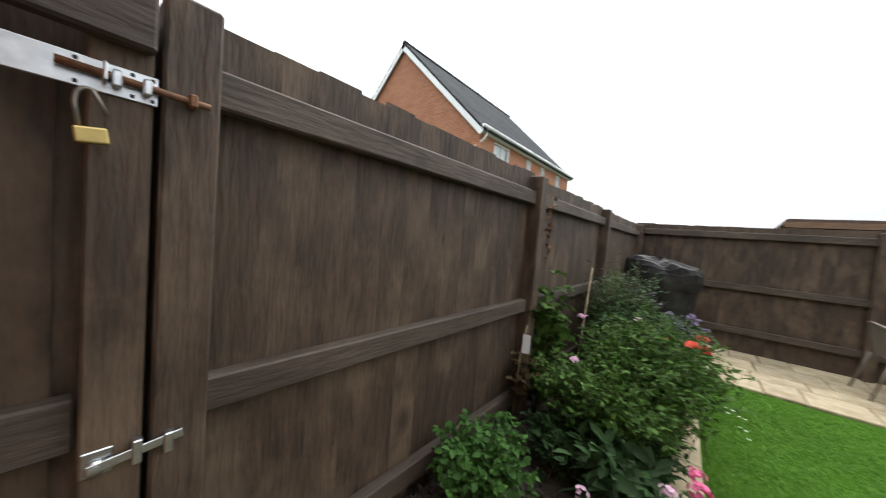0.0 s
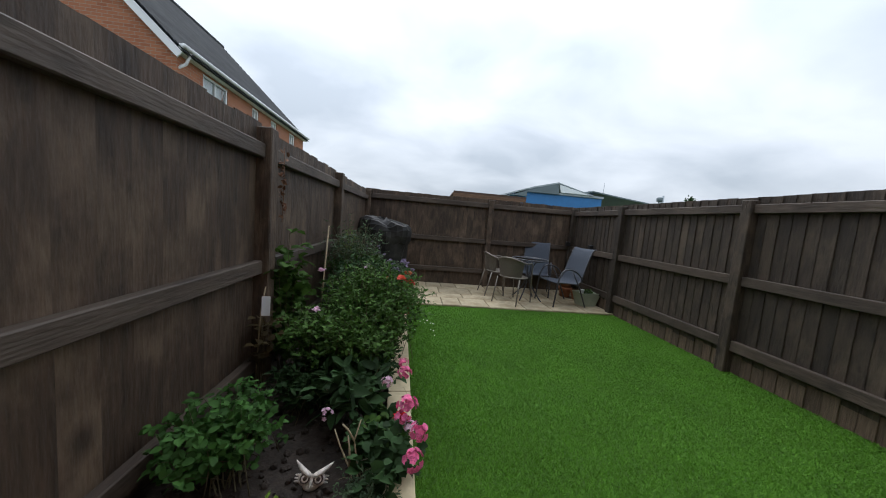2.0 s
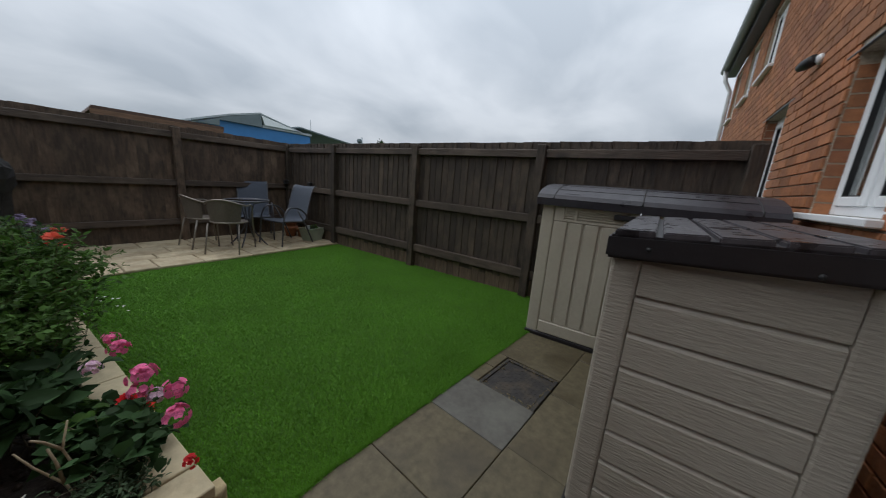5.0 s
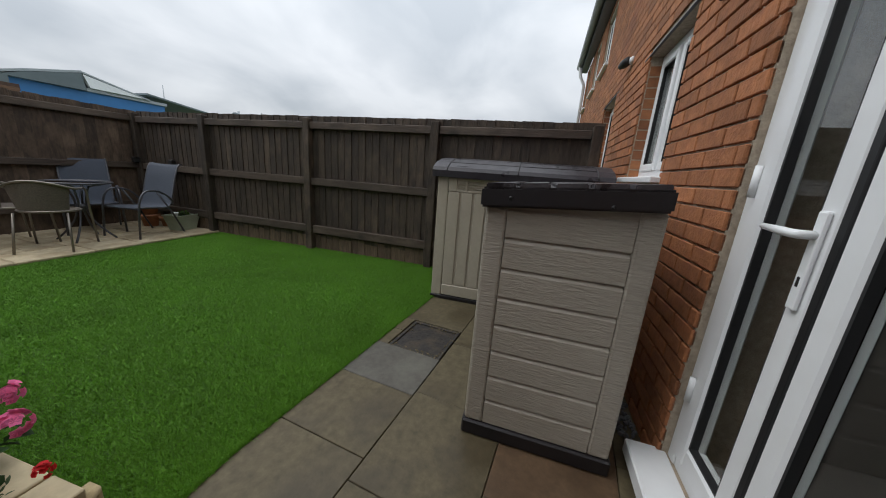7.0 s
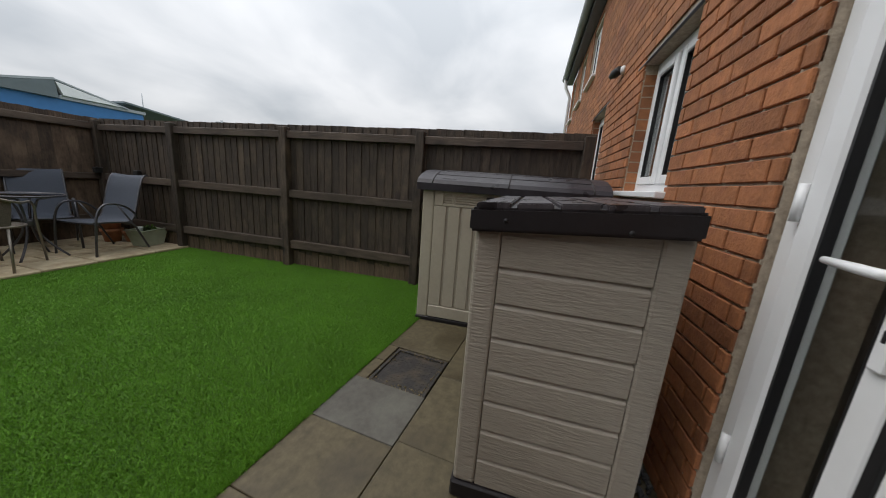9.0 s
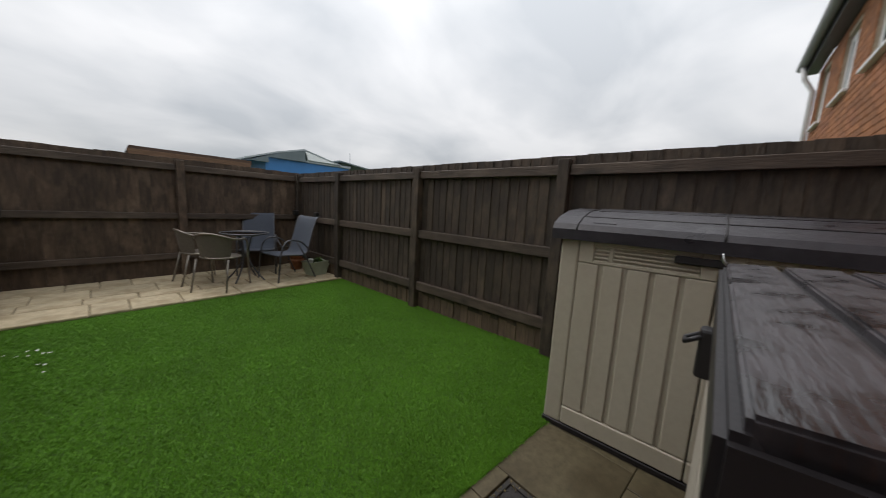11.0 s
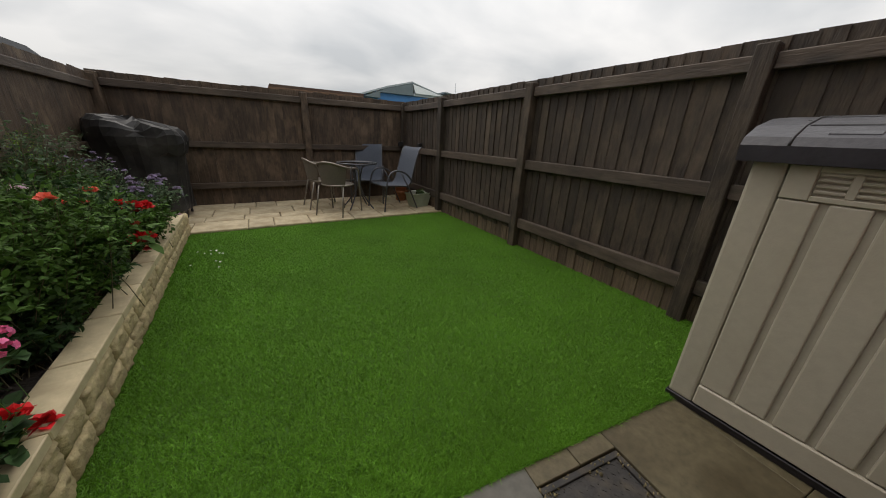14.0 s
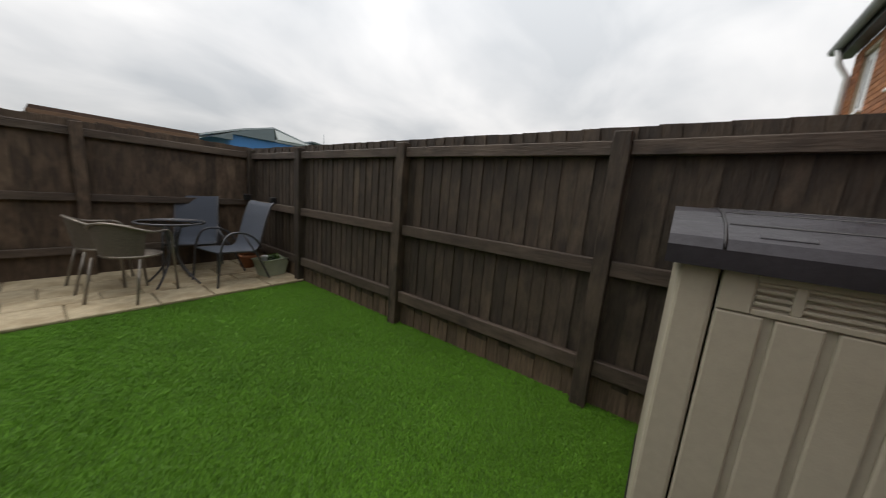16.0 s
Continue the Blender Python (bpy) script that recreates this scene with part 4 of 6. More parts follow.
lidm = part("lid", shed_lid(-0.04, AW + 0.03, AD, AH, 0), LID, SA, "charcoal curved lid, wet")
for x in (0.09, AW / 2, AW - 0.09):
    pts = [(x, a, b + 0.001) for a, b in ((-0.04, AH + 0.045), (-0.02, AH + 0.075), (0.06, AH + 0.115), (0.20, AH + 0.15), (0.40, AH + 0.168), (AD, AH + 0.175))]
    part("lid_seam", tube(pts, 0.0045, 6), LID_DARK, lidm)
for yy, zz in ((0.065, 0.1165), (0.23, 0.1525), (0.42, 0.1685)):
    part("lid_groove", tube([(0.10, yy, AH + zz), (AW - 0.10, yy, AH + zz)], 0.004, 6), LID_DARK, lidm)
part("maker_plate", boxed(0.16, 0.27, -0.001, 0.004, -0.012, 0.012, 0.002), LID, lidm).matrix_basis = pose(0, 0.01, AH + 0.092, -63, 0, 0) @ pose(0, 0, 0.0)

# lower shed with horizontal lap boards, its side looking along the house wall; own x = u, y = v
SB = thing("storage_shed", HOUSE @ pose(2.115, HC + 0.20, 0.0), "taupe wood-grain resin storage shed with ribbed black lid", "storage shed", "storage sheds")
BD, BW, BH = 0.615, 0.98, 1.045
base = bmesh.new()
box(base, -0.01, BW + 0.01, -0.01, BD + 0.008, 0.0, 0.075, 0.008)
part("base", base, LID_DARK, SB)
core = bmesh.new()
box(core, 0.014, BW - 0.014, 0.014, BD - 0.02, 0.075, BH + 0.03)
part("body", core, TAUPE, SB)
for cx, cy in ((0.0, 0.0), (0.0, BD - 0.085), (BW - 0.075, 0.0), (BW - 0.075, BD - 0.085)):
    part("corner_post", boxed(cx, cx + 0.075, cy, cy + 0.085, 0.074, BH + (0.055 if cy == 0 else 0.02), 0.012, 2), TAUPE, SB)
nb = 8
for side in (0, 1):
    x = 0.004 if side == 0 else BW - 0.014
    for i in range(nb):
        z0 = 0.078 + i * (BH - 0.05) / nb
        z1 = z0 + (BH - 0.05) / nb - 0.002
        out, inn = (x - 0.002, x + 0.014) if side == 0 else (x + 0.014, x - 0.002)
        step = 0.012 if side == 0 else -0.012
        pr = [(inn, z0), (out, z0 + 0.002), (out, z1 - 0.018), (out + step, z1 - 0.002), (inn, z1)]
        bm = bmesh.new()
        ra = [bm.verts.new((px, 0.086, pz)) for px, pz in pr]
        rb = [bm.verts.new((px, BD - 0.086, pz)) for px, pz in pr]
        bm.faces.new(ra); bm.faces.new(list(reversed(rb)))
        for q in range(5):
            bm.faces.new((ra[q], rb[q], rb[(q + 1) % 5], ra[(q + 1) % 5]))
        bmesh.ops.recalc_face_normals(bm, faces=bm.faces)
        part("side_board", bm, TAUPE, SB)
for a0, a1 in ((0.08, BW / 2 - 0.004), (BW / 2 + 0.004, BW - 0.08)):
    dd = part("door", boxed(a0, a1, BD - 0.018, BD - 0.008, 0.085, BH - 0.015), TAUPE, SB)
    for i in range(nb):
        z0 = 0.085 + i * (BH - 0.10) / nb
        part("panel", boxed(a0, a1, BD - 0.008, BD, z0, z0 + (BH - 0.10) / nb - 0.008, 0.003), TAUPE, dd)
fill = bmesh.new()
pr = [(0.014, BH - 0.02), (BD - 0.02, BH - 0.02), (BD - 0.02, BH + 0.025), (0.014, BH + 0.065)]
ra = [fill.verts.new((0.008, py, pz)) for py, pz in pr]
rb = [fill.verts.new((BW - 0.008, py, pz)) for py, pz in pr]
fill.faces.new(ra); fill.faces.new(list(reversed(rb)))
for q in range(4):
    fill.faces.new((ra[q], rb[q], rb[(q + 1) % 4], ra[(q + 1) % 4]))
bmesh.ops.recalc_face_normals(fill, faces=fill.faces)
part("gable_panel", fill, TAUPE, SB)
X0, X1, Y0, Y1, ZF, ZB = -0.035, BW + 0.035, 0.012, BD + 0.010, BH + 0.035, BH + 0.075
WETLID = material("wet_charcoal_lid", (0.062, 0.056, 0.062), 0.42, vary=0.22, scale=9, stretch=(1, 6, 1), bump=0.25, bump_scale=16, stain=(0.012, 0.010, 0.011), stain_scale=11,
                  stain_amount=0.9, rough_vary=-0.25)


def sloped_slab(x0, x1, ya, yb, za, zb, low, high, bevel):
    """A board that slopes from za at ya to zb at yb."""
    bm = bmesh.new()
    vs = []
    for x in (x0, x1):
        for yy, zz in ((ya, za), (yb, zb)):
            vs += [bm.verts.new((x, yy, zz + low)), bm.verts.new((x, yy, zz + high))]
    for q in ((0, 1, 3, 2), (4, 6, 7, 5), (0, 4, 5, 1), (2, 3, 7, 6), (0, 2, 6, 4), (1, 5, 7, 3)):
        bm.faces.new([vs[j] for j in q])
    bmesh.ops.recalc_face_normals(bm, faces=bm.faces)
    bmesh.ops.bevel(bm, geom=list(bm.edges), offset=bevel, segments=2, affect='EDGES')
    return bm


# lid rim with sloping planks set into it, real gaps between
lid_top = part("lid", sloped_slab(X0 - 0.008, X1 + 0.008, Y0 - 0.006, Y1 + 0.006, ZB, ZF, -0.018, 0.057, 0.008), LID_DARK, SB, "black resin lid, wet with rain")
npl = 5
for i in range(npl):
    ya, yb = Y0 + (Y1 - Y0) * i / npl, Y0 + (Y1 - Y0) * (i + 1) / npl
    za, zb = ZB + (ZF - ZB) * i / npl, ZB + (ZF - ZB) * (i + 1) / npl
    part("plank", sloped_slab(X0, X1, ya + 0.009, yb - 0.009, za, zb, 0.03, 0.0725, 0.004), WETLID, lid_top, "charcoal ribbed plank with rain marks")
for y in (0.18, 0.52):
    part("plug", lathe([(0.008, 0), (0.007, 0.003)], 10), BLACK, SB).matrix_basis = pose(X0 - 0.009, y, BH + 0.06, 0, -90)
lt = part("latch", boxed(BW / 2 + 0.10, BW / 2 + 0.145, BD + 0.002, BD + 0.035, BH - 0.13, BH - 0.01, 0.008, 2), LID_DARK, SB)
part("latch_loop", tube([(BW / 2 + 0.105, BD + 0.03, BH - 0.03), (BW / 2 + 0.105, BD + 0.06, BH - 0.05), (BW / 2 + 0.14, BD + 0.06, BH - 0.05), (BW / 2 + 0.14, BD + 0.03, BH - 0.03)], 0.006, 8), LID_DARK, lt)


# ---- garden furniture on the patio ----
def bistro_chair(m, group="bistro chairs"):
    root = thing("bistro_chair", m, "bistro armchair with metal tube frame and grey-brown woven seat", "chair", group)
    for x, y0 in ((-0.24, 0.22), (0.24, 0.22)):
        s = 1 if x > 0 else -1
        part("front_leg", tube([(x * 1.04, y0 + 0.03, 0), (x, y0, 0.44), (x * 1.02, y0 - 0.01, 0.60)] + arc((x * 1.02, y0 - 0.01, 0.60), (x * 1.03, y0 - 0.03, 0.66), (x * 1.05, y0 - 0.10, 0.672), 4)[1:], 0.011, 8), CHROME, root)
    for x in (-0.19, 0.19):
        part("back_leg", tube([(x * 1.1, -0.27, 0), (x, -0.17, 0.42)], 0.011, 8), CHROME, root)
    hoop = [(-0.252, 0.12, 0.672)] + [(0.26 * math.sin(a), -0.02 - 0.24 * math.cos(a), 0.672 + 0.085 * math.cos(a) ** 2 * (1 if math.cos(a) > 0 else 0)) for a in [math.radians(-90 + 10 * i) for i in range(19)]] + [(0.252, 0.12, 0.672)]
    part("arm_hoop", tube(hoop, 0.012, 8), CHROME, root)
    ring = [(0.225 * math.cos(a), 0.02 + 0.215 * math.sin(a), 0.43) for a in [math.radians(20 * i) for i in range(18)]]
    part("seat_ring", tube(ring, 0.011, 8, True), CHROME, root)
    part("seat", lathe([(0.205, 0.425), (0.212, 0.435), (0.205, 0.443), (0.10, 0.436)], 24), RATTAN, root).matrix_basis = pose(0, 0.02, 0)
    v, f = [], []
    n = 14
    for i in range(n + 1):
        a = math.radians(-62 + 124 * i / n)
        for j in range(5):
            h = j / 4
            rr = 0.205 + 0.045 * h
            for k in (0, 1):
                q = rr + 0.007 * k
                v.append((q * math.sin(a), -0.02 + 0.02 - q * math.cos(a), 0.445 + h * (0.235 + 0.065 * math.cos(a) ** 2)))
    st = 10
    for i in range(n):
        for j in range(4):
            a0, b0 = i * st + j * 2, (i + 1) * st + j * 2
            f.append((a0, a0 + 2, b0 + 2, b0)); f.append((a0 + 1, b0 + 1, b0 + 3, a0 + 3))
    part("backrest", mesh_from("back", v, f, RATTAN, True), None, root)
    return root


def sling_chair(m, group="sling chairs"):
    root = thing("garden_chair", m, "high-backed garden chair with blue-grey mesh fabric and dark tube frame", "chair", group)
    prof = arc((0, 0.24, 0.40), (0, 0.10, 0.40), (0, -0.12, 0.375), 5) + arc((0, -0.12, 0.375), (0, -0.20, 0.37), (0, -0.235, 0.46), 4)[1:] + [Vector((0, -0.33, 0.78)), Vector((0, -0.385, 0.93)), Vector((0, -0.425, 0.975)), Vector((0, -0.46, 0.975))]
    v, f = [], []
    cols = 5
    for k, p in enumerate(prof):
        for c in range(cols):
            x = -0.225 + 0.45 * c / (cols - 1)
            sag = 0.012 * (1 - (2 * c / (cols - 1) - 1) ** 2)
            v.append((x, p.y - sag * 0.5, p.z - sag)); v.append((x, p.y - sag * 0.5 + 0.002, p.z - sag + 0.005))
    st = cols * 2
    for i in range(len(prof) - 1):
        for c in range(cols - 1):
            a0, b0 = i * st + c * 2, (i + 1) * st + c * 2
            f.append((a0, a0 + 2, b0 + 2, b0)); f.append((a0 + 1, b0 + 1, b0 + 3, a0 + 3))
    part("sling", mesh_from("sling", v, f, SLING, True), None, root, "blue-grey mesh fabric")
    for x in (-0.235, 0.235):
        part("side_rail", tube([(x, p.y, p.z) for p in prof], 0.011, 8), DARK_TUBE, root)
        o = x * 1.14
        part("arm_loop", tube([(o, 0.28, 0.0), (o, 0.24, 0.38)] + arc((o, 0.24, 0.38), (o, 0.21, 0.62), (o, 0.08, 0.625), 6)[1:] + arc((o, 0.08, 0.625), (o, -0.12, 0.63), (o, -0.22, 0.46), 6)[1:] + [(x, -0.245, 0.42)], 0.0125, 8), DARK_TUBE, root)
        part("back_leg", tube([(o, -0.02, 0.60), (o, -0.20, 0.30), (o, -0.34, 0.0)], 0.0115, 8), DARK_TUBE, root)
    for y, z in ((0.22, 0.385), (-0.16, 0.36)):
        part("cross_bar", tube([(-0.26, y, z), (0.26, y, z)], 0.010, 8), DARK_TUBE, root)
    return root


b1 = bistro_chair(pose(2.80, 6.45, PZ, 0, 0, -85))
copy_thing(b1, pose(2.92, 5.92, PZ, 0, 0, -42))
c1 = sling_chair(pose(3.62, 6.68, PZ, 0, 0, 158))
copy_thing(c1, pose(3.80, 6.02, PZ, 0, 0, 100))
table = thing("bistro_table", pose(3.30, 6.20, PZ), "small round patio table with dark glass top", "table")
part("tabletop", lathe([(0.285, 0.705), (0.298, 0.709), (0.298, 0.713), (0.285, 0.717)], 32), GLASS_TABLE, table, "dark round glass")
part("rim", tube([(0.303 * math.cos(a), 0.303 * math.sin(a), 0.709) for a in [math.radians(12 * i) for i in range(30)]], 0.011, 8, True), DARK_TUBE, table)
part("hub", lathe([(0.045, 0.36), (0.05, 0.38), (0.05, 0.42), (0.04, 0.44)], 14), DARK_TUBE, table)
for k in range(4):
    a = math.radians(45 + 90 * k)
    ca, sa = math.cos(a), math.sin(a)
    part("leg", tube([(0.24 * ca, 0.24 * sa, 0.70)] + arc((0.10 * ca, 0.10 * sa, 0.66), (0.035 * ca, 0.035 * sa, 0.5), (0.045 * ca, 0.045 * sa, 0.36), 5) + arc((0.05 * ca, 0.05 * sa, 0.34), (0.07 * ca, 0.07 * sa, 0.20), (0.27 * ca, 0.27 * sa, 0.0), 6), 0.011, 8), DARK_TUBE, table)


# ---- foliage ----
def leaf_cloud(name, pos, way, up, length, width, mat):
    """Folded oval leaves: base point, direction, up vector, size, all arrays."""
    n = len(pos)
    way = way / np.linalg.norm(way, axis=1, keepdims=True)
    side = np.cross(way, up)
    side /= np.maximum(np.linalg.norm(side, axis=1, keepdims=True), 1e-6)
    nor = np.cross(side, way)
    L, W = length[:, None], width[:, None]
    co = np.empty((n, 7, 3))
    co[:, 0] = pos
    for k, s in ((1, 1), (5, -1)):
        co[:, k] = pos + way * L * 0.28 + side * W * 0.45 * s + nor * W * 0.16
    for k, s in ((2, 1), (4, -1)):
        co[:, k] = pos + way * L * 0.66 + side * W * 0.42 * s + nor * (W * 0.15 - L * 0.04)
    co[:, 3] = pos + way * L - nor * L * 0.13
    co[:, 6] = pos + way * L * 0.5
    me = bpy.data.meshes.new(name)
    idx = np.arange(n)[:, None] * 7
    loops = np.concatenate([idx + np.array([[k, (k + 1) % 6, 6]]) for k in range(6)], 1).reshape(-1)
    me.vertices.add(n * 7); me.loops.add(n * 18); me.polygons.add(n * 6)
    me.vertices.foreach_set("co", co.reshape(-1).astype(np.float32))
    me.loops.foreach_set("vertex_index", loops.astype(np.int32))
    me.polygons.foreach_set("loop_start", np.arange(0, n * 18, 3, dtype=np.int32))
    me.update(calc_edges=True); me.validate()
    me.materials.append(mat)
    return me


def thin_stems(name, lines, radius, mat):
    """Many three-sided stems in one mesh."""
    v, f = [], []
    for pts in lines:
        k0 = len(v)
        n = len(pts)
        for i, p in enumerate(pts):
            rr = radius * (1.0 - 0.65 * i / max(1, n - 1))
            for a in (0, 2.094, 4.189):
                v.append((p[0] + rr * math.cos(a), p[1] + rr * math.sin(a), p[2]))
        for i in range(n - 1):
            for k in range(3):
                a, b = k0 + i * 3 + k, k0 + i * 3 + (k + 1) % 3
                f.append((a, b, b + 3, a + 3))
    return mesh_from(name, v, f, mat, True)


def plant(name, at, label, category, rx, ry, h, stems, clusters, leaflets, leaf, wide, mat, seed, low=0.25, lean=(0, 0), stem_mat=None, spread=0.05, top=1.0,
          fence_x=None, stem_r=0.003, group="bed plants"):
    rng = np.random.default_rng(seed)
    root = thing(name, pose(*at), label, category, group)
    lines, P, D, S = [], [], [], []
    for s in range(stems):
        a, q = rng.random() * 6.283, math.sqrt(rng.random())
        hz = h * (0.5 + 0.5 * math.sqrt(max(0.0, 1 - q * q * 0.8))) * rng.uniform(0.72, 1.06) * top
        end = np.array([rx * q * math.cos(a) + lean[0], ry * q * math.sin(a) + lean[1], hz])
        start = np.array([rx * 0.25 * rng.standard_normal(), ry * 0.25 * rng.standard_normal(), -0.01])
        mid = start * 0.6 + end * 0.4 + np.array([0, 0, h * 0.22]) + rng.standard_normal(3) * 0.03
        ts = np.linspace(0, 1, 7)[:, None]
        line = start * (1 - ts) ** 2 + mid * 2 * ts * (1 - ts) + end * ts ** 2
        if fence_x is not None:
            line[:, 0] = np.maximum(line[:, 0], fence_x)
        lines.append(line)
        for c in range(clusters):
            t = low + (1 - low) * (c + rng.random()) / clusters
            p = start * (1 - t) ** 2 + mid * 2 * t * (1 - t) + end * t ** 2
            a2 = rng.random() * 6.283
            out = np.array([math.cos(a2), math.sin(a2), rng.uniform(-0.1, 0.6)])
            for k in range(leaflets):
                P.append(p + out * spread * rng.random())
                D.append(out + rng.standard_normal(3) * 0.55)
                S.append(rng.uniform(0.6, 1.15))
    P, D, S = np.array(P), np.array(D), np.array(S)
    if fence_x is not None:
        P[:, 0] = np.maximum(P[:, 0], fence_x)
        D[:, 0] = np.where(P[:, 0] <= fence_x + leaf, np.abs(D[:, 0]), D[:, 0])
    up = np.array([0, 0, 1.0]) + rng.standard_normal((len(P), 3)) * 0.45
    part("stem", thin_stems("stem", lines, stem_r, stem_mat or STEM), None, root)
    tagged(part("foliage", leaf_cloud("foliage", P, D, up, leaf * S, wide * S, mat), None, root), kind="stuff")
    return root


def flower_head(parent, at, radius, mat, petals=14, seed=0, domed=0.6):
    """A head of loose round petals."""
    rng = np.random.default_rng(seed)
    n = petals
    a = rng.random(n) * 6.283
    e = rng.random(n) * 1.3
    way = np.stack([np.cos(a) * np.cos(e), np.sin(a) * np.cos(e), np.sin(e) * domed + 0.1], 1)
    pos = np.array(at)[None] + way * radius * 0.25
    up = np.array([0, 0, 1.0]) + rng.standard_normal((n, 3)) * 0.5
    return part("flower", leaf_cloud("flower", pos, way, up, np.full(n, radius), np.full(n, radius * 0.95), mat), None, parent)


def floret_head(parent, at, radius, mat, florets=12, seed=0):
    """A domed cluster of small five-petalled florets."""
    rng = np.random.default_rng(seed)
    pos, way, up = [], [], []
    for k in range(florets):
        a, e = 2.4 * k + rng.normal(0, 0.3), rng.uniform(-0.35, 1.5)
        n = np.array([math.cos(a) * math.cos(e), math.sin(a) * math.cos(e), math.sin(e)])
        u = np.cross(n, [0.3, 0.2, 0.9]); u /= np.linalg.norm(u)
        w = np.cross(n, u)
        c = np.array(at) + n * radius * rng.uniform(0.5, 0.95)
        for j in range(5):
            b = 1.2566 * j + a
            way.append(u * math.cos(b) + w * math.sin(b) + n * 0.25); pos.append(c); up.append(n)
    m = len(pos)
    return part("flower", leaf_cloud("flower", np.array(pos), np.array(way), np.array(up), np.full(m, radius * 0.40), np.full(m, radius * 0.40), mat), None, parent)


SOIL = 0.207
FX = LX + 0.03
mint = plant("mint_bush", (0.575, 2.26, SOIL), "bright green bushy herb with oval leaves, loosely spreading", "shrub", 0.19, 0.27, 0.36, 50, 7, 5, 0.036, 0.027, LEAF_MINT, 1, 0.25, (-0.04, -0.03), fence_x=FX - 0.575, spread=0.06)
sprig = plant("herb_sprig", (0.8, 2.02, SOIL), "tiny bright green self-sown sprig at the bed edge", "plant", 0.06, 0.05, 0.09, 9, 3, 4, 0.03, 0.022, LEAF_LIME, 2)
peony = plant("peony", (1.0, 2.572, SOIL), "peony with dark glossy pointed leaves", "plant", 0.21, 0.22, 0.30, 15, 5, 4, 0.105, 0.046, LEAF_DARK, 3, 0.5)
floret_head(peony, (-0.11, -0.20, 0.185), 0.030, PALE_PINK, 8, 4)
ger = plant("geranium", (1.15, 2.26, SOIL), "pink geranium with round leaves beside the coping", "plant", 0.14, 0.26, 0.20, 30, 5, 3, 0.052, 0.052, LEAF_DARK, 5, 0.3)
for k, (x, y, z, s, m) in enumerate(((1.235, 1.72, 0.50, 0.042, PINK), (1.215, 1.66, 0.44, 0.045, PINK), (1.19, 1.88, 0.50, 0.05, PINK), (1.17, 1.86, 0.46, 0.04, PINK), (1.17, 2.10, 0.53, 0.038, PINK),
                                     (1.09, 2.06, 0.50, 0.032, PALE_PINK), (1.16, 2.14, 0.56, 0.030, PINK), (1.215, 1.56, 0.33, 0.026, RED), (1.205, 1.83, 0.435, 0.034, PALE_PINK))):
    floret_head(ger, (x - 1.10, y - 1.86, z - SOIL), s * 0.92, m, 17, 40 + k)
part("flower_stalk", thin_stems("stalk", [[(0.05, 0.02 * k, 0.1), (0.09 + 0.01 * k, -0.1 + 0.06 * k, 0.2), (0.11 - 0.01 * k, -0.18 + 0.1 * k, 0.26)] for k in range(5)], 0.002, LEAF), None, ger)
low_sprig = plant("creeping_shrub", (1.106, 2.083, SOIL), "low bronze-grey creeping shrub with fine twigs", "plant", 0.12, 0.16, 0.12, 40, 7, 4, 0.022, 0.008, LEAF_GREY, 6)
twigs = thing("dry_stem", pose(1.06, 2.16, SOIL), "bare pale dry plant stems standing in the soil", "stem")
for pts in ([(0, 0, 0), (-0.03, 0.03, 0.09), (-0.075, 0.05, 0.17), (-0.10, 0.06, 0.23)], [(0.01, 0, 0), (0.0, 0.03, 0.10), (-0.02, 0.05, 0.19), (0.0, 0.06, 0.27)], [(-0.02, 0.05, 0.19), (-0.05, 0.06, 0.23), (-0.07, 0.06, 0.25)],
            [(-0.03, 0.03, 0.09), (-0.035, 0.04, 0.16), (-0.045, 0.05, 0.21)]):
    part("twig", tube(pts, [0.0048 - 0.0008 * i for i in range(len(pts))], 6), STEM_PALE, twigs)

plant("rose_bush", (0.847, 2.966, SOIL), "leafy rose bush with a few faded pale flowers", "shrub", 0.42, 0.36, 0.54, 170, 12, 5, 0.036, 0.019, LEAF, 7, 0.22, fence_x=FX - 0.847)
rose2 = plant("rose_bush", (0.916, 3.36, SOIL), "tall leafy rose bush overhanging the lawn edge", "shrub", 0.43, 0.42, 0.70, 210, 14, 5, 0.036, 0.016, LEAF, 8, 0.22, (0.06, 0), fence_x=FX - 0.916)
rose3 = plant("rose_bush", (0.847, 3.893, SOIL), "leafy rose bush with scarlet and coral blooms", "shrub", 0.42, 0.42, 0.66, 180, 12, 5, 0.040, 0.022, LEAF_DARK, 9, 0.22, fence_x=FX - 0.847)
for k, (x, y, z, s, m) in enumerate(((1.13, 3.88, 0.70, 0.085, RED), (1.20, 3.95, 0.69, 0.06, RED), (1.15, 3.86, 0.60, 0.036, CORAL), (1.18, 3.86, 0.48, 0.075, RED), (1.19, 3.9, 0.40, 0.035, RED), (1.03, 3.62, 0.80, 0.034, CORAL),
                                     (1.0, 3.5, 0.82, 0.03, CORAL), (0.85, 3.55, 0.90, 0.032, PALE_PINK))):
    flower_head(rose3, (x - 0.84, y - 3.75, z - 0.07 - SOIL), s * 0.95, m, 30, 60 + k, 0.45)
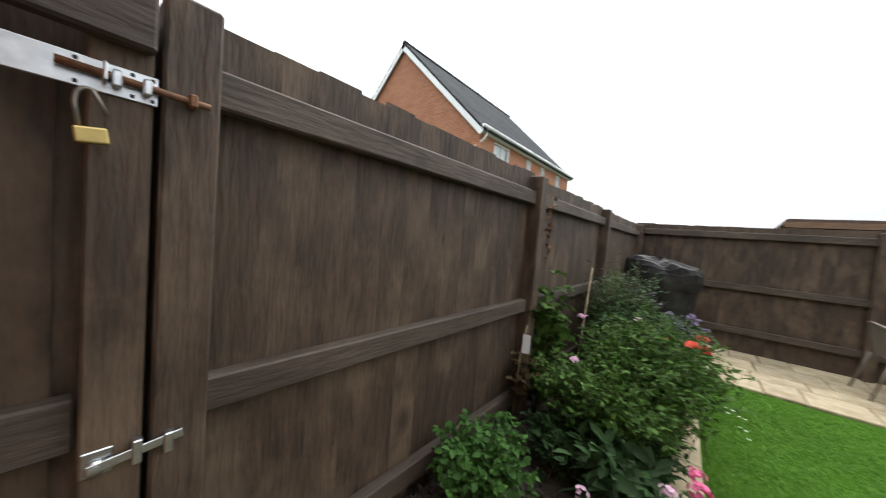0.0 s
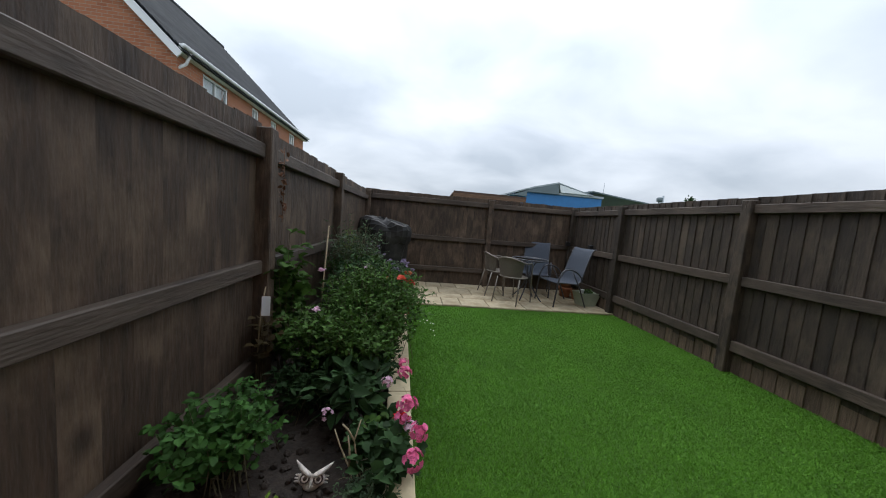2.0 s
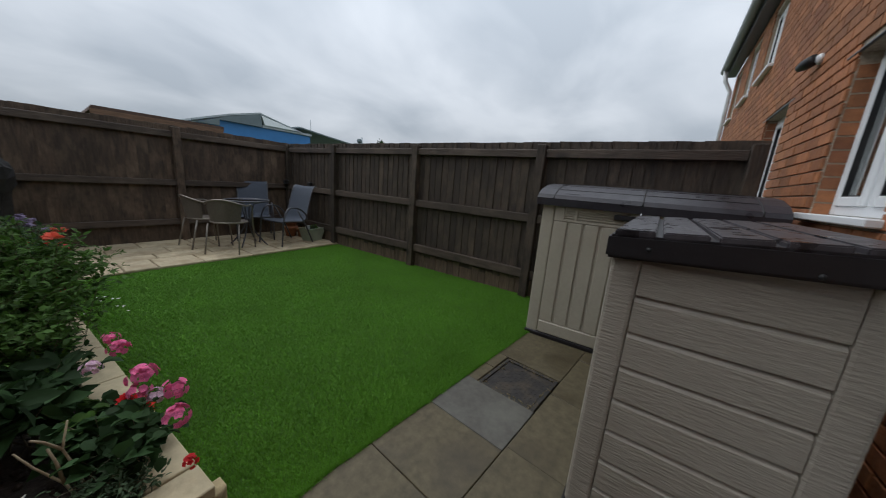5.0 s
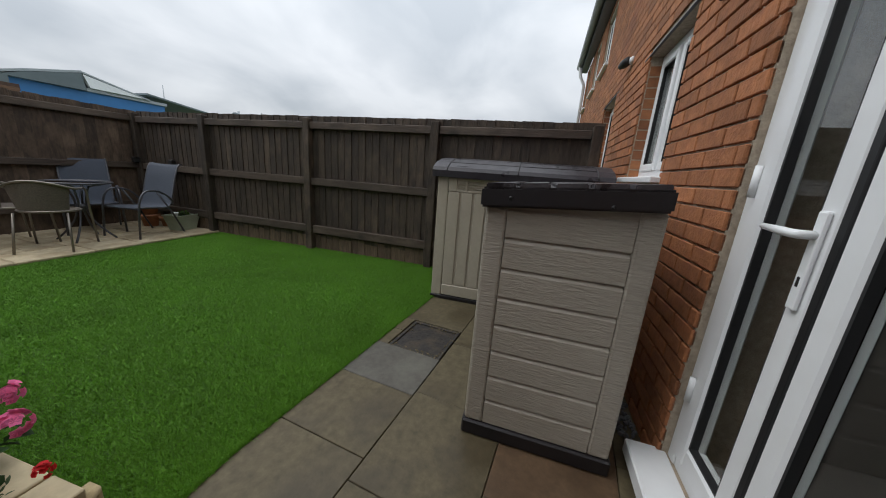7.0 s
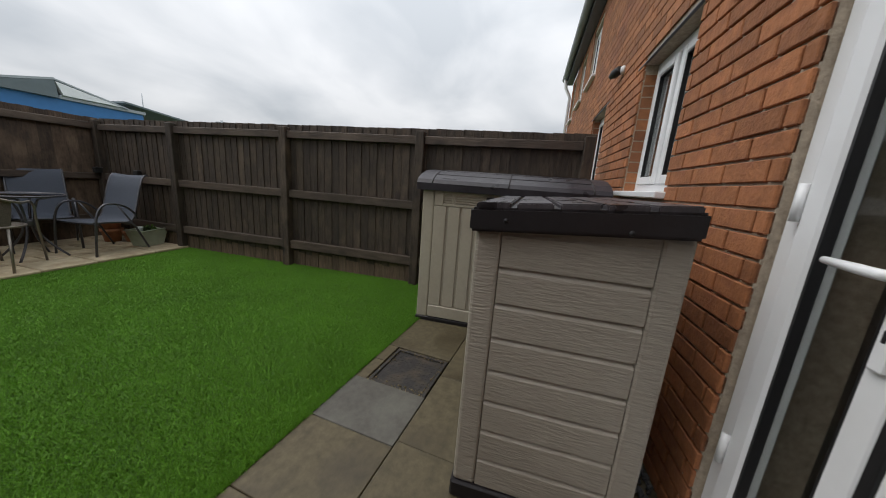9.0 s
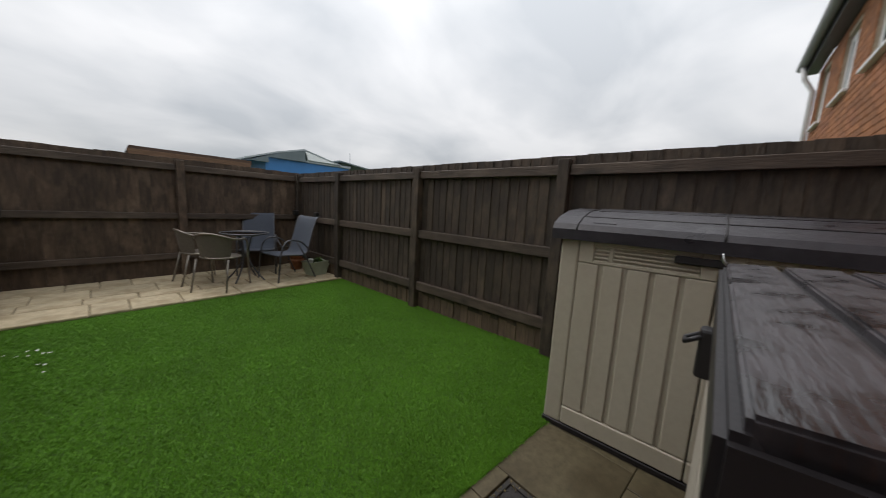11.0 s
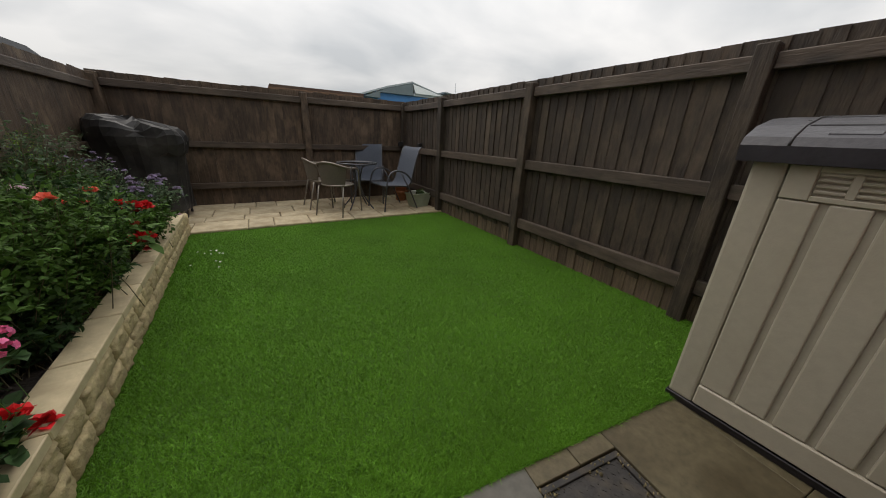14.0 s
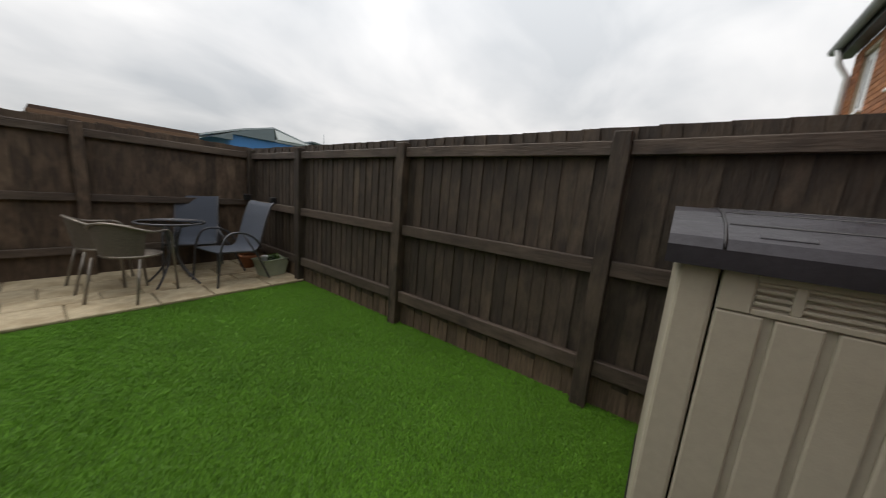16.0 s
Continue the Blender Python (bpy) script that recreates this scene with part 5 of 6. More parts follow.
part("flower_leaf", leaf_cloud("flower_leaf", np.array([[0.30, 0.10, 0.30], [0.33, 0.05, 0.25], [0.36, 0.14, 0.28], [0.30, 0.16, 0.36], [0.38, 0.02, 0.20]]), np.array([[0.3, -0.5, 0.3], [0.6, -0.3, -0.2], [0.5, 0.4, 0.1], [-0.2, -0.4, 0.5], [0.6, -0.4, -0.4]]),
     np.array([[0, 0, 1.0]] * 5), np.full(5, 0.12), np.full(5, 0.07), LEAF), None, rose3)
for k, (x, y, z, m) in enumerate(((0.60, 3.0, 0.86, PALE_PINK), (1.16, 2.9, 0.86, CORAL), (1.2, 3.2, 0.84, CORAL), (0.66, 2.72, 0.66, PALE_PINK))):
    flower_head(rose2, (x - 0.92, y - 3.10, z - SOIL), 0.03, m, 16, 80 + k)
for k, (fx, fy, fh, fm) in enumerate(((1.02, 2.95, 0.22, LEAF_DARK), (1.03, 3.26, 0.30, LEAF), (1.03, 3.60, 0.26, LEAF_DARK), (1.0, 4.25, 0.30, LEAF), (0.70, 2.72, 0.26, LEAF_DARK))):
    plant("bedding_plant", (fx, fy, SOIL), "low leafy bedding plant along the coping", "plant", 0.17, 0.24, fh, 55, 8, 4, 0.045, 0.018, fm, 300 + k, 0.2)
low_red = plant("geranium", (1.12, 2.40, SOIL), "scarlet geranium at the coping", "plant", 0.13, 0.16, 0.16, 16, 4, 3, 0.05, 0.05, LEAF, 10)
flower_head(low_red, (0.10, 0.02, 0.12), 0.045, RED, 24, 91); flower_head(low_red, (0.13, 0.05, 0.05), 0.04, RED, 20, 92)
plant("leafy_shrub", (0.687, 4.352, SOIL), "mixed green shrub in the middle of the bed", "shrub", 0.36, 0.38, 0.72, 160, 12, 5, 0.038, 0.017, LEAF, 12, 0.25, fence_x=FX - 0.687)
plant("conifer_shrub", (0.453, 4.823, SOIL), "upright yellow-green feathery shrub by the fence", "shrub", 0.18, 0.22, 0.86, 85, 14, 5, 0.04, 0.008, LEAF_LIME, 13, 0.15, fence_x=FX - 0.453)
grey = plant("twiggy_shrub", (0.60, 4.35, SOIL), "open twiggy grey-green shrub", "shrub", 0.36, 0.45, 1.05, 130, 10, 4, 0.03, 0.012, LEAF_GREY, 14, 0.3, stem_mat=STEM, fence_x=FX - 0.60, stem_r=0.004)
plant("leafy_shrub", (1.065, 4.501, SOIL), "low green shrub spilling toward the coping", "shrub", 0.22, 0.36, 0.42, 80, 8, 5, 0.035, 0.024, LEAF, 15, 0.25)
marj = plant("marjoram", (1.004, 4.95, SOIL), "marjoram with clusters of faded mauve flowers", "plant", 0.24, 0.40, 0.50, 130, 9, 4, 0.028, 0.018, LEAF_GREY, 16, 0.2, (0.06, 0))
r = random.Random(17)
for k in range(26):
    a = r.uniform(0, 6.28)
    q = r.uniform(0.2, 1.0)
    flower_head(marj, (0.06 + 0.24 * q * math.cos(a), 0.36 * q * math.sin(a), 0.50 - 0.16 * q * q + r.uniform(-0.04, 0.06)), r.uniform(0.018, 0.032), MAUVE, 16, 100 + k)
flower_head(marj, (0.23, -0.10, 0.18), 0.03, PALE_PINK, 16, 140)
asters = plant("aster", (0.614, 5.311, SOIL), "tall aster clump with small mauve flowers beside the fence", "plant", 0.26, 0.26, 0.70, 100, 9, 4, 0.035, 0.012, LEAF_GREY, 18, 0.2, fence_x=FX - 0.614)
for k in range(22):
    a = r.uniform(0, 6.28)
    q = r.uniform(0.1, 1.0)
    flower_head(asters, (max(FX - 0.66, 0.28 * q * math.cos(a)), 0.32 * q * math.sin(a), 0.68 - 0.16 * q + r.uniform(-0.06, 0.06)), r.uniform(0.014, 0.024), MAUVE, 12, 200 + k)
vine = plant("climbing_vine", (0.4, 3.14, SOIL), "climbing vine with green and bronze leaves on the fence post", "climber", 0.09, 0.16, 0.92, 16, 11, 3, 0.07, 0.06, LEAF, 19, 0.15, fence_x=FX - 0.4, spread=0.07)
plant("climbing_vine", (0.385, 2.86, SOIL), "thin young climber with bronze leaves on a stick", "climber", 0.05, 0.06, 0.55, 5, 6, 2, 0.055, 0.045, LEAF_BRONZE, 20, 0.35, fence_x=FX - 0.385, spread=0.06)
tag = thing("plant_label", pose(0.385, 2.86, 0.655, 0, 0, 12), "white plastic plant label hanging on a stick", "label")
part("card", boxed(-0.005, 0.04, 0, 0.002, 0, 0.115, 0.0008), CARD, tag)
part("stick", tube([(-0.03, 0.008, -0.445), (-0.01, 0.008, 0.02), (0.012, 0.008, 0.17)], 0.004, 6), STEM_PALE, tag)
stake = thing("garden_cane", pose(0.50, 3.56, SOIL), "thin pale bamboo cane leaning in the bed", "cane")
part("cane", tube([(0, 0, 0), (0.015, 0.03, 0.45), (0.03, 0.07, 0.96)], 0.006, 7), STEM_PALE, stake)
orn = thing("hanging_ornament", pose(0.385, 3.085, 1.62), "rusty metal leaf garland hanging on the fence post", "ornament")
rng = np.random.default_rng(77)
n = 36
zz = -np.linspace(0.0, 0.42, n)
part("garland", leaf_cloud("garland", np.stack([rng.normal(0, 0.008, n), rng.normal(0, 0.01, n), zz], 1), rng.standard_normal((n, 3)), rng.standard_normal((n, 3)), np.full(n, 0.035), np.full(n, 0.02), RUST), None, orn)
part("cord", tube([(0, 0, 0.03), (0.004, 0, -0.2), (0, 0, -0.43)], 0.002, 5), RUST, orn)

# owl ornament: one plain shape
owl = bmesh.new()
bmesh.ops.create_uvsphere(owl, u_segments=20, v_segments=12, radius=0.042, matrix=Matrix.Translation((0, 0.012, 0.030)) @ Matrix.Diagonal((0.95, 0.7, 0.85, 1)))
for s in (-1, 1):
    bmesh.ops.create_uvsphere(owl, u_segments=20, v_segments=10, radius=0.031, matrix=Matrix.Translation((s * 0.029, -0.012, 0.050)) @ Matrix.Diagonal((1, 0.5, 1, 1)))
    brow = tube(arc((s * 0.004, -0.026, 0.060), (s * 0.045, -0.022, 0.078), (s * 0.084, -0.012, 0.122), 8), [0.008, 0.011, 0.0125, 0.0125, 0.0115, 0.010, 0.008, 0.005, 0.0015], 10)
    owl.from_mesh(brow)        # brow sweeping up into the ear
    bpy.data.meshes.remove(brow)
    for k in range(3):        # cheek feathers
        bmesh.ops.create_uvsphere(owl, u_segments=8, v_segments=6, radius=0.008, matrix=pose(s * 0.060, -0.008, 0.036 + 0.013 * k) @ Matrix.Diagonal((1.9, 0.6, 0.6, 1)))
light_faces = len(owl.faces)
for s in (-1, 1):
    ring = tube([(s * 0.029 + 0.0185 * math.cos(a), -0.0255, 0.050 + 0.0185 * math.sin(a)) for a in [math.radians(20 * i) for i in range(18)]], 0.0036, 6, True)
    owl.from_mesh(ring)
    bpy.data.meshes.remove(ring)
    bmesh.ops.create_uvsphere(owl, u_segments=12, v_segments=8, radius=0.009, matrix=Matrix.Translation((s * 0.029, -0.027, 0.050)) @ Matrix.Diagonal((1, 0.5, 1, 1)))
owl.faces.ensure_lookup_table()
for fc in owl.faces[light_faces:]:
    fc.material_index = 1
for fc in owl.faces:
    fc.smooth = True
bmesh.ops.create_cone(owl, segments=8, radius1=0.008, radius2=0.001, depth=0.032, cap_ends=True, matrix=pose(0, -0.030, 0.032, 160))
owl_ob = part("owl_ornament", owl, OWL_PAINT)
owl_ob.data.materials.append(OWL_DARK)
tagged(owl_ob, "small cream and brown glazed owl ornament on the soil", "ornament")
owl_ob.matrix_world = pose(0.885, 2.18, SOIL + 0.004, -34, 8, 6) @ Matrix.Diagonal((0.85, 0.85, 0.8, 1))

# covered barbecue in the far corner
bbq = thing("covered_barbecue", pose(0.74, 6.50, PZ) @ Matrix.Diagonal((1.10, 1.05, 1.11, 1)), "barbecue under a creased black weather cover", "barbecue")
rng = np.random.default_rng(4)
v, f = [], []
prof = [(0.92, 0.10), (0.90, 0.30), (0.92, 0.50), (0.96, 0.70), (1.06, 0.80), (1.10, 0.88), (1.09, 0.95), (1.03, 1.00), (0.90, 1.03), (0.60, 1.055), (0.30, 1.065), (0.08, 1.07)]
seg = 34
for j, (s, z) in enumerate(prof):
    for k in range(seg):
        a = 2 * math.pi * k / seg
        ca, sa = math.cos(a), math.sin(a)
        e = 3.4
        q = (abs(ca) ** e + abs(sa) ** e) ** (-1 / e)
        fold = 1 + (0.05 * math.sin(5 * a + 0.9 * j) + 0.045 * abs(math.sin(6.5 * a + 0.4 * j)) + 0.02 * math.sin(17 * a + 0.6 * j))
        v.append((0.36 * s * q * ca * fold, 0.26 * s * q * sa * fold, z + (0.05 * abs(math.sin(2.5 * a + 0.5 * j)) - 0.03) * (z > 0.75) - 0.06 * ca * (z > 0.75) * min(s, 1) + rng.normal(0, 0.011)))
for j in range(len(prof) - 1):
    for k in range(seg):
        a0, b0 = j * seg + k, j * seg + (k + 1) % seg
        f.append((a0, b0, b0 + seg, a0 + seg))
f.append(tuple(range((len(prof) - 1) * seg, len(prof) * seg)))
part("cover", mesh_from("cover", v, f, COVER, False), None, bbq, "creased black cover")
for x, y in ((-0.28, -0.18), (0.28, -0.18), (-0.28, 0.18), (0.28, 0.18)):
    part("leg", tube([(x, y, 0), (x, y, 0.35)], 0.014, 8), DARK_TUBE, bbq)

# pots in the right corner
trough = thing("planter_trough", pose(4.28, 5.98, PZ, 0, 0, 12) @ Matrix.Diagonal((1.12, 1.15, 1.12, 1)), "sage green plastic trough with small succulents", "planter")
tr = bmesh.new()
vs = [tr.verts.new(p) for p in ((-0.12, -0.08, 0), (0.12, -0.08, 0), (0.12, 0.08, 0), (-0.12, 0.08, 0), (-0.17, -0.11, 0.20), (0.17, -0.11, 0.20), (0.17, 0.11, 0.20), (-0.17, 0.11, 0.20),
                                (-0.15, -0.095, 0.20), (0.15, -0.095, 0.20), (0.15, 0.095, 0.20), (-0.15, 0.095, 0.20), (-0.14, -0.09, 0.165), (0.14, -0.09, 0.165), (0.14, 0.09, 0.165), (-0.14, 0.09, 0.165))]
for q in ((3, 2, 1, 0), (0, 1, 5, 4), (1, 2, 6, 5), (2, 3, 7, 6), (3, 0, 4, 7), (4, 5, 9, 8), (5, 6, 10, 9), (6, 7, 11, 10), (7, 4, 8, 11), (8, 9, 13, 12), (9, 10, 14, 13), (10, 11, 15, 14), (11, 8, 12, 15), (12, 13, 14, 15)):
    tr.faces.new([vs[i] for i in q])
body = part("trough", tr, SAGE, trough)
part("rim", tube([(-0.17, -0.11, 0.20), (0.17, -0.11, 0.20), (0.17, 0.11, 0.20), (-0.17, 0.11, 0.20)], 0.009, 6, True), SAGE, trough)
plant("succulent", (4.34, 6.00, PZ + 0.186), "small green succulent in the trough", "plant", 0.07, 0.05, 0.08, 10, 4, 4, 0.045, 0.022, LEAF, 22, group="potted plants")
plant("succulent", (4.26, 5.97, PZ + 0.186), "small grey-green succulent in the trough", "plant", 0.05, 0.04, 0.06, 8, 4, 4, 0.035, 0.02, LEAF_GREY, 23, group="potted plants")
cup = thing("small_pot", pose(4.19, 5.98, PZ + 0.186), "small pale grey pot standing in the trough", "pot")
part("pot", lathe([(0.03, 0), (0.04, 0.075), (0.045, 0.08), (0.042, 0.085), (0.035, 0.06)], 16), CARD, cup)
for x, y, s, st in ((4.20, 6.56, 1.0, 2), (4.33, 6.38, 0.85, 1)):
    for k in range(st):
        pt = thing("terracotta_pot", pose(x, y, PZ + 0.13 * k * s, 0, 0, 0), "stacked empty terracotta plant pot", "pot", "terracotta pots")
        part("pot", lathe([(0.085 * s, 0), (0.11 * s, 0.14 * s), (0.125 * s, 0.145 * s), (0.125 * s, 0.185 * s), (0.112 * s, 0.187 * s), (0.095 * s, 0.10 * s)], 20), TERRA, pt)
for x, y, turn in ((RX - 0.075, 6.30, 90), (4.39, FY - 0.105, 0)):
    li = thing("solar_light", pose(x, y, 0.985, 0, 0, turn), "small black solar light fixed on the fence rail", "lamp", "solar lights")
    part("housing", boxed(-0.045, 0.045, -0.03, 0.03, 0.0, 0.075, 0.008, 2), BLACK, li)
    part("panel", boxed(-0.04, 0.04, -0.045, 0.02, 0.076, 0.084, 0.002), DARK_TUBE, li)

# ---- the neighbours and the distance ----
def brick_far_material():
    m = bpy.data.materials.new("neighbour_brick")
    m.use_nodes = True
    t = m.node_tree
    b = t.nodes["Principled BSDF"]
    b.inputs["Roughness"].default_value = 0.9
    co = t.nodes.new("ShaderNodeTexCoord")
    sep = t.nodes.new("ShaderNodeSeparateXYZ"); t.links.new(co.outputs["Object"], sep.inputs[0])
    add = t.nodes.new("ShaderNodeMath"); t.links.new(sep.outputs[0], add.inputs[0]); t.links.new(sep.outputs[1], add.inputs[1])
    com = t.nodes.new("ShaderNodeCombineXYZ"); t.links.new(add.outputs[0], com.inputs[0]); t.links.new(sep.outputs[2], com.inputs[1])
    bt = t.nodes.new("ShaderNodeTexBrick")
    bt.inputs["Color1"].default_value, bt.inputs["Color2"].default_value, bt.inputs["Mortar"].default_value = (0.40, 0.155, 0.075, 1), (0.30, 0.105, 0.05, 1), (0.32, 0.25, 0.19, 1)
    bt.inputs["Scale"].default_value, bt.inputs["Brick Width"].default_value, bt.inputs["Row Height"].default_value, bt.inputs["Mortar Size"].default_value = 1.0, 0.225, 0.075, 0.006
    t.links.new(com.outputs[0], bt.inputs["Vector"]); t.links.new(bt.outputs["Color"], b.inputs["Base Color"])
    return m


NB = brick_far_material()
nh = thing("neighbour_house", pose(-8.55, 9.25, 0), "two-storey orange brick house with dark tiled gable roof", "house")
NL, NW, NE, NR = 8.3, 3.95, 4.84, 8.6      # length, half width, eaves, ridge
nwins = [(0.9, 2.0, 3.75, 4.62), (3.4, 3.85, 3.85, 4.62), (4.8, 5.3, 3.85, 4.62), (6.6, 7.2, 3.75, 4.62)]
wb = bmesh.new()
cuts = sorted({0.0, NL, *[c for w in nwins for c in w[:2]]})
for a, b in zip(cuts[:-1], cuts[1:]):
    hs = [w for w in nwins if w[0] <= a + 1e-6 and w[1] >= b - 1e-6]
    if hs:
        box(wb, NW - 0.25, NW, a, b, 0, hs[0][2]); box(wb, NW - 0.25, NW, a, b, hs[0][3], NE)
    else:
        box(wb, NW - 0.25, NW, a, b, 0, NE)
bmesh.ops.remove_doubles(wb, verts=wb.verts, dist=0.0005)
part("wall", wb, NB, nh)
part("wall", boxed(-NW, -NW + 0.25, 0, NL, 0, NE), NB, nh)
for y0, y1 in ((0.0, 0.25), (NL - 0.25, NL)):
    wb = bmesh.new()
    vs = [wb.verts.new(p) for p in ((-NW + 0.25, y0, 0), (NW - 0.25, y0, 0), (NW - 0.25, y0, NE + 0.2), (0, y0, NR - 0.06), (-NW + 0.25, y0, NE + 0.2),
                                    (-NW + 0.25, y1, 0), (NW - 0.25, y1, 0), (NW - 0.25, y1, NE + 0.2), (0, y1, NR - 0.06), (-NW + 0.25, y1, NE + 0.2))]
    wb.faces.new(vs[:5]); wb.faces.new(list(reversed(vs[5:])))
    for i in range(5):
        j = (i + 1) % 5
        wb.faces.new((vs[i], vs[5 + i], vs[5 + j], vs[j]))
    bmesh.ops.recalc_face_normals(wb, faces=wb.faces)
    part("gable_wall", wb, NB, nh)
slope = math.hypot(NW + 0.2, NR - NE + 0.2)
for s in (-1, 1):
    courses = 24
    ang = math.degrees(math.atan2(NR - NE + 0.2, NW + 0.2))
    m = pose(0, 0, NR + 0.08) @ (pose(0, 0, 0, 0, ang) if s == 1 else pose(0, 0, 0, 0, 0, 180) @ pose(0, -NL, 0) @ pose(0, 0, 0, 0, ang))
    deck = part("roof_slope", box(bmesh.new(), 0, slope, -0.12, NL + 0.12, -0.05, -0.03, 0, m), ROOF_TILE, nh)
    for i in range(courses):
        d0 = slope * i / courses
        part("tile_course", box(bmesh.new(), d0, d0 + slope / courses + 0.05, -0.12, NL + 0.12, -0.02, 0.0, 0, m @ pose(d0, 0, 0.03, 0, 4.0) @ pose(-d0, 0, 0)), ROOF_TILE, deck)
part("ridge_tile", tube([(0, -0.12, NR + 0.09), (0, NL + 0.12, NR + 0.09)], 0.09, 10), ROOF_TILE, nh)
for s in (-1, 1):
    bb = bmesh.new()
    ang = math.degrees(math.atan2(NR - NE + 0.2, NW + 0.2))
    m = pose(0, 0, NR + 0.02) @ (pose(0, 0, 0, 0, ang) if s == 1 else Matrix.Scale(-1, 4, (1, 0, 0)) @ pose(0, 0, 0, 0, ang))
    box(bb, 0.0, slope, -0.13, -0.10, -0.17, 0.0, 0, m)
    bmesh.ops.recalc_face_normals(bb, faces=bb.faces)
    part("bargeboard", bb, WHITE, nh)
part("fascia", boxed(NW + 0.10, NW + 0.16, -0.1, NL + 0.1, NE - 0.18, NE + 0.02, 0.005), WHITE, nh)
part("soffit", boxed(NW + 0.001, NW + 0.10, -0.1, NL + 0.1, NE - 0.18, NE - 0.14, 0.004), WHITE, nh)
part("gutter", tube([(NW + 0.22, -0.12, NE - 0.03), (NW + 0.22, NL + 0.12, NE - 0.03)], 0.055, 10), WHITE, nh)
part("downpipe", tube([(NW + 0.2, 0.15, NE - 0.06), (NW + 0.12, 0.12, NE - 0.35), (NW - 0.35, -0.05, NE - 0.75), (NW - 0.35, -0.05, 0)], 0.035, 8), WHITE, nh)
for y0, y1, z0, z1 in nwins:
    wf = bmesh.new()
    for bb in ((y0, y0 + 0.06, z0, z1), (y1 - 0.06, y1, z0, z1), (y0 + 0.06, y1 - 0.06, z0, z0 + 0.06), (y0 + 0.06, y1 - 0.06, z1 - 0.06, z1), ((y0 + y1) / 2 - 0.03, (y0 + y1) / 2 + 0.03, z0 + 0.06, z1 - 0.06)):
        box(wf, NW - 0.09, NW - 0.02, bb[0], bb[1], bb[2], bb[3], 0.004)
    w = part("window", wf, WHITE, nh)
    part("pane", boxed(NW - 0.06, NW - 0.055, y0 + 0.06, y1 - 0.06, z0 + 0.06, z1 - 0.06), GLASS, w)
    part("blind", boxed(NW - 0.20, NW - 0.19, y0, y1, z0, z1), CARD, w)

# small wooden building behind the far fence
hut = thing("garden_hut", pose(2.42, 11.08, -0.03), "brown timber garden hut with felt roof beyond the fence", "hut")
part("wall", boxed(0.1, 2.4, 0.1, 2.2, -0.1, 2.12), SHED_WOOD, hut)
rb = bmesh.new()
vs = [rb.verts.new(p) for p in ((0, 0, 2.20), (2.5, 0, 2.20), (2.5, 2.4, 2.05), (0, 2.4, 2.05), (0.05, 0, 2.32), (2.5, 0, 2.32), (2.5, 2.4, 2.15), (0.05, 2.4, 2.15))]
for q in ((3, 2, 1, 0), (4, 5, 6, 7), (0, 1, 5, 4), (1, 2, 6, 5), (2, 3, 7, 6), (3, 0, 4, 7)):
    rb.faces.new([vs[i] for i in q])
part("roof", rb, BROWN_ROOF, hut)
part("fascia_board", boxed(0.02, 2.48, -0.025, -0.003, 2.13, 2.25, 0.004), SHED_WOOD, hut)

# leisure building with blue cladding and tilted roofs
hall = thing("leisure_hall", pose(18.9 - 17.0 * 1.17, 38, -0.29) @ Matrix.Diagonal((1.17, 1.0, 1.23, 1)), "bright blue clad hall with pale tilted metal roofs", "building")
hb = bmesh.new()
box(hb, 13.4, 22.2, 0.4, 16, -0.1, 4.85)
part("wall", hb, BLUE_CLAD, hall)
def tilted(name, pts, thick, mat, y0=0.0, y1=18.0):
    bm = bmesh.new()
    n = len(pts)
    lo = [bm.verts.new((x, y0, z)) for x, z in pts] + [bm.verts.new((x, y0, z + thick)) for x, z in reversed(pts)]
    hi = [bm.verts.new((x, y1, z)) for x, z in pts] + [bm.verts.new((x, y1, z + thick)) for x, z in reversed(pts)]
    k = len(lo)
    bm.faces.new(lo); bm.faces.new(list(reversed(hi)))
    for i in range(k):
        j = (i + 1) % k
        bm.faces.new((lo[i], lo[j], hi[j], hi[i]))
    bmesh.ops.recalc_face_normals(bm, faces=bm.faces)
    return part(name, bm, mat, hall)
tilted("roof", [(11.6, 4.45), (14.3, 5.3), (17.0, 5.95)], 0.14, GREY_ROOF)
def prism(name, pts, y0, y1, mat):
    bm = bmesh.new()
    lo = [bm.verts.new((x, y0, z)) for x, z in pts]
    hi = [bm.verts.new((x, y1, z)) for x, z in pts]
    bm.faces.new(lo); bm.faces.new(list(reversed(hi)))
    for i in range(len(pts)):
        j = (i + 1) % len(pts)
        bm.faces.new((lo[i], lo[j], hi[j], hi[i]))
    bmesh.ops.recalc_face_normals(bm, faces=bm.faces)
    return part(name, bm, mat, hall)
prism("gable_panel", [(12.0, 4.40), (13.6, 4.40), (13.6, 4.87), (17.1, 4.87), (17.0, 5.93), (14.3, 5.28)], 0.02, 0.38, TEAL_ROOF)
tilted("canopy_roof", [(17.0, 5.95), (19.5, 5.35), (21.0, 5.0)], 0.10, GREY_ROOF, 0.0, 12)
prism("soffit", [(17.05, 5.88), (17.35, 5.09), (20.6, 5.09)], 0.02, 0.38, CARD)
part("parapet", boxed(17.2, 22.3, 0.2, 0.4, 4.86, 5.08, 0.02), GREY_ROOF, hall)
tilted("roof", [(20.8, 5.45), (24, 5.1), (27.5, 4.75)], 0.12, TEAL_ROOF)
part("aerial", tube([(22.6, 1.0, 4.8), (22.6, 1.0, 6.6)], 0.03, 6), GREY_ROOF, hall)
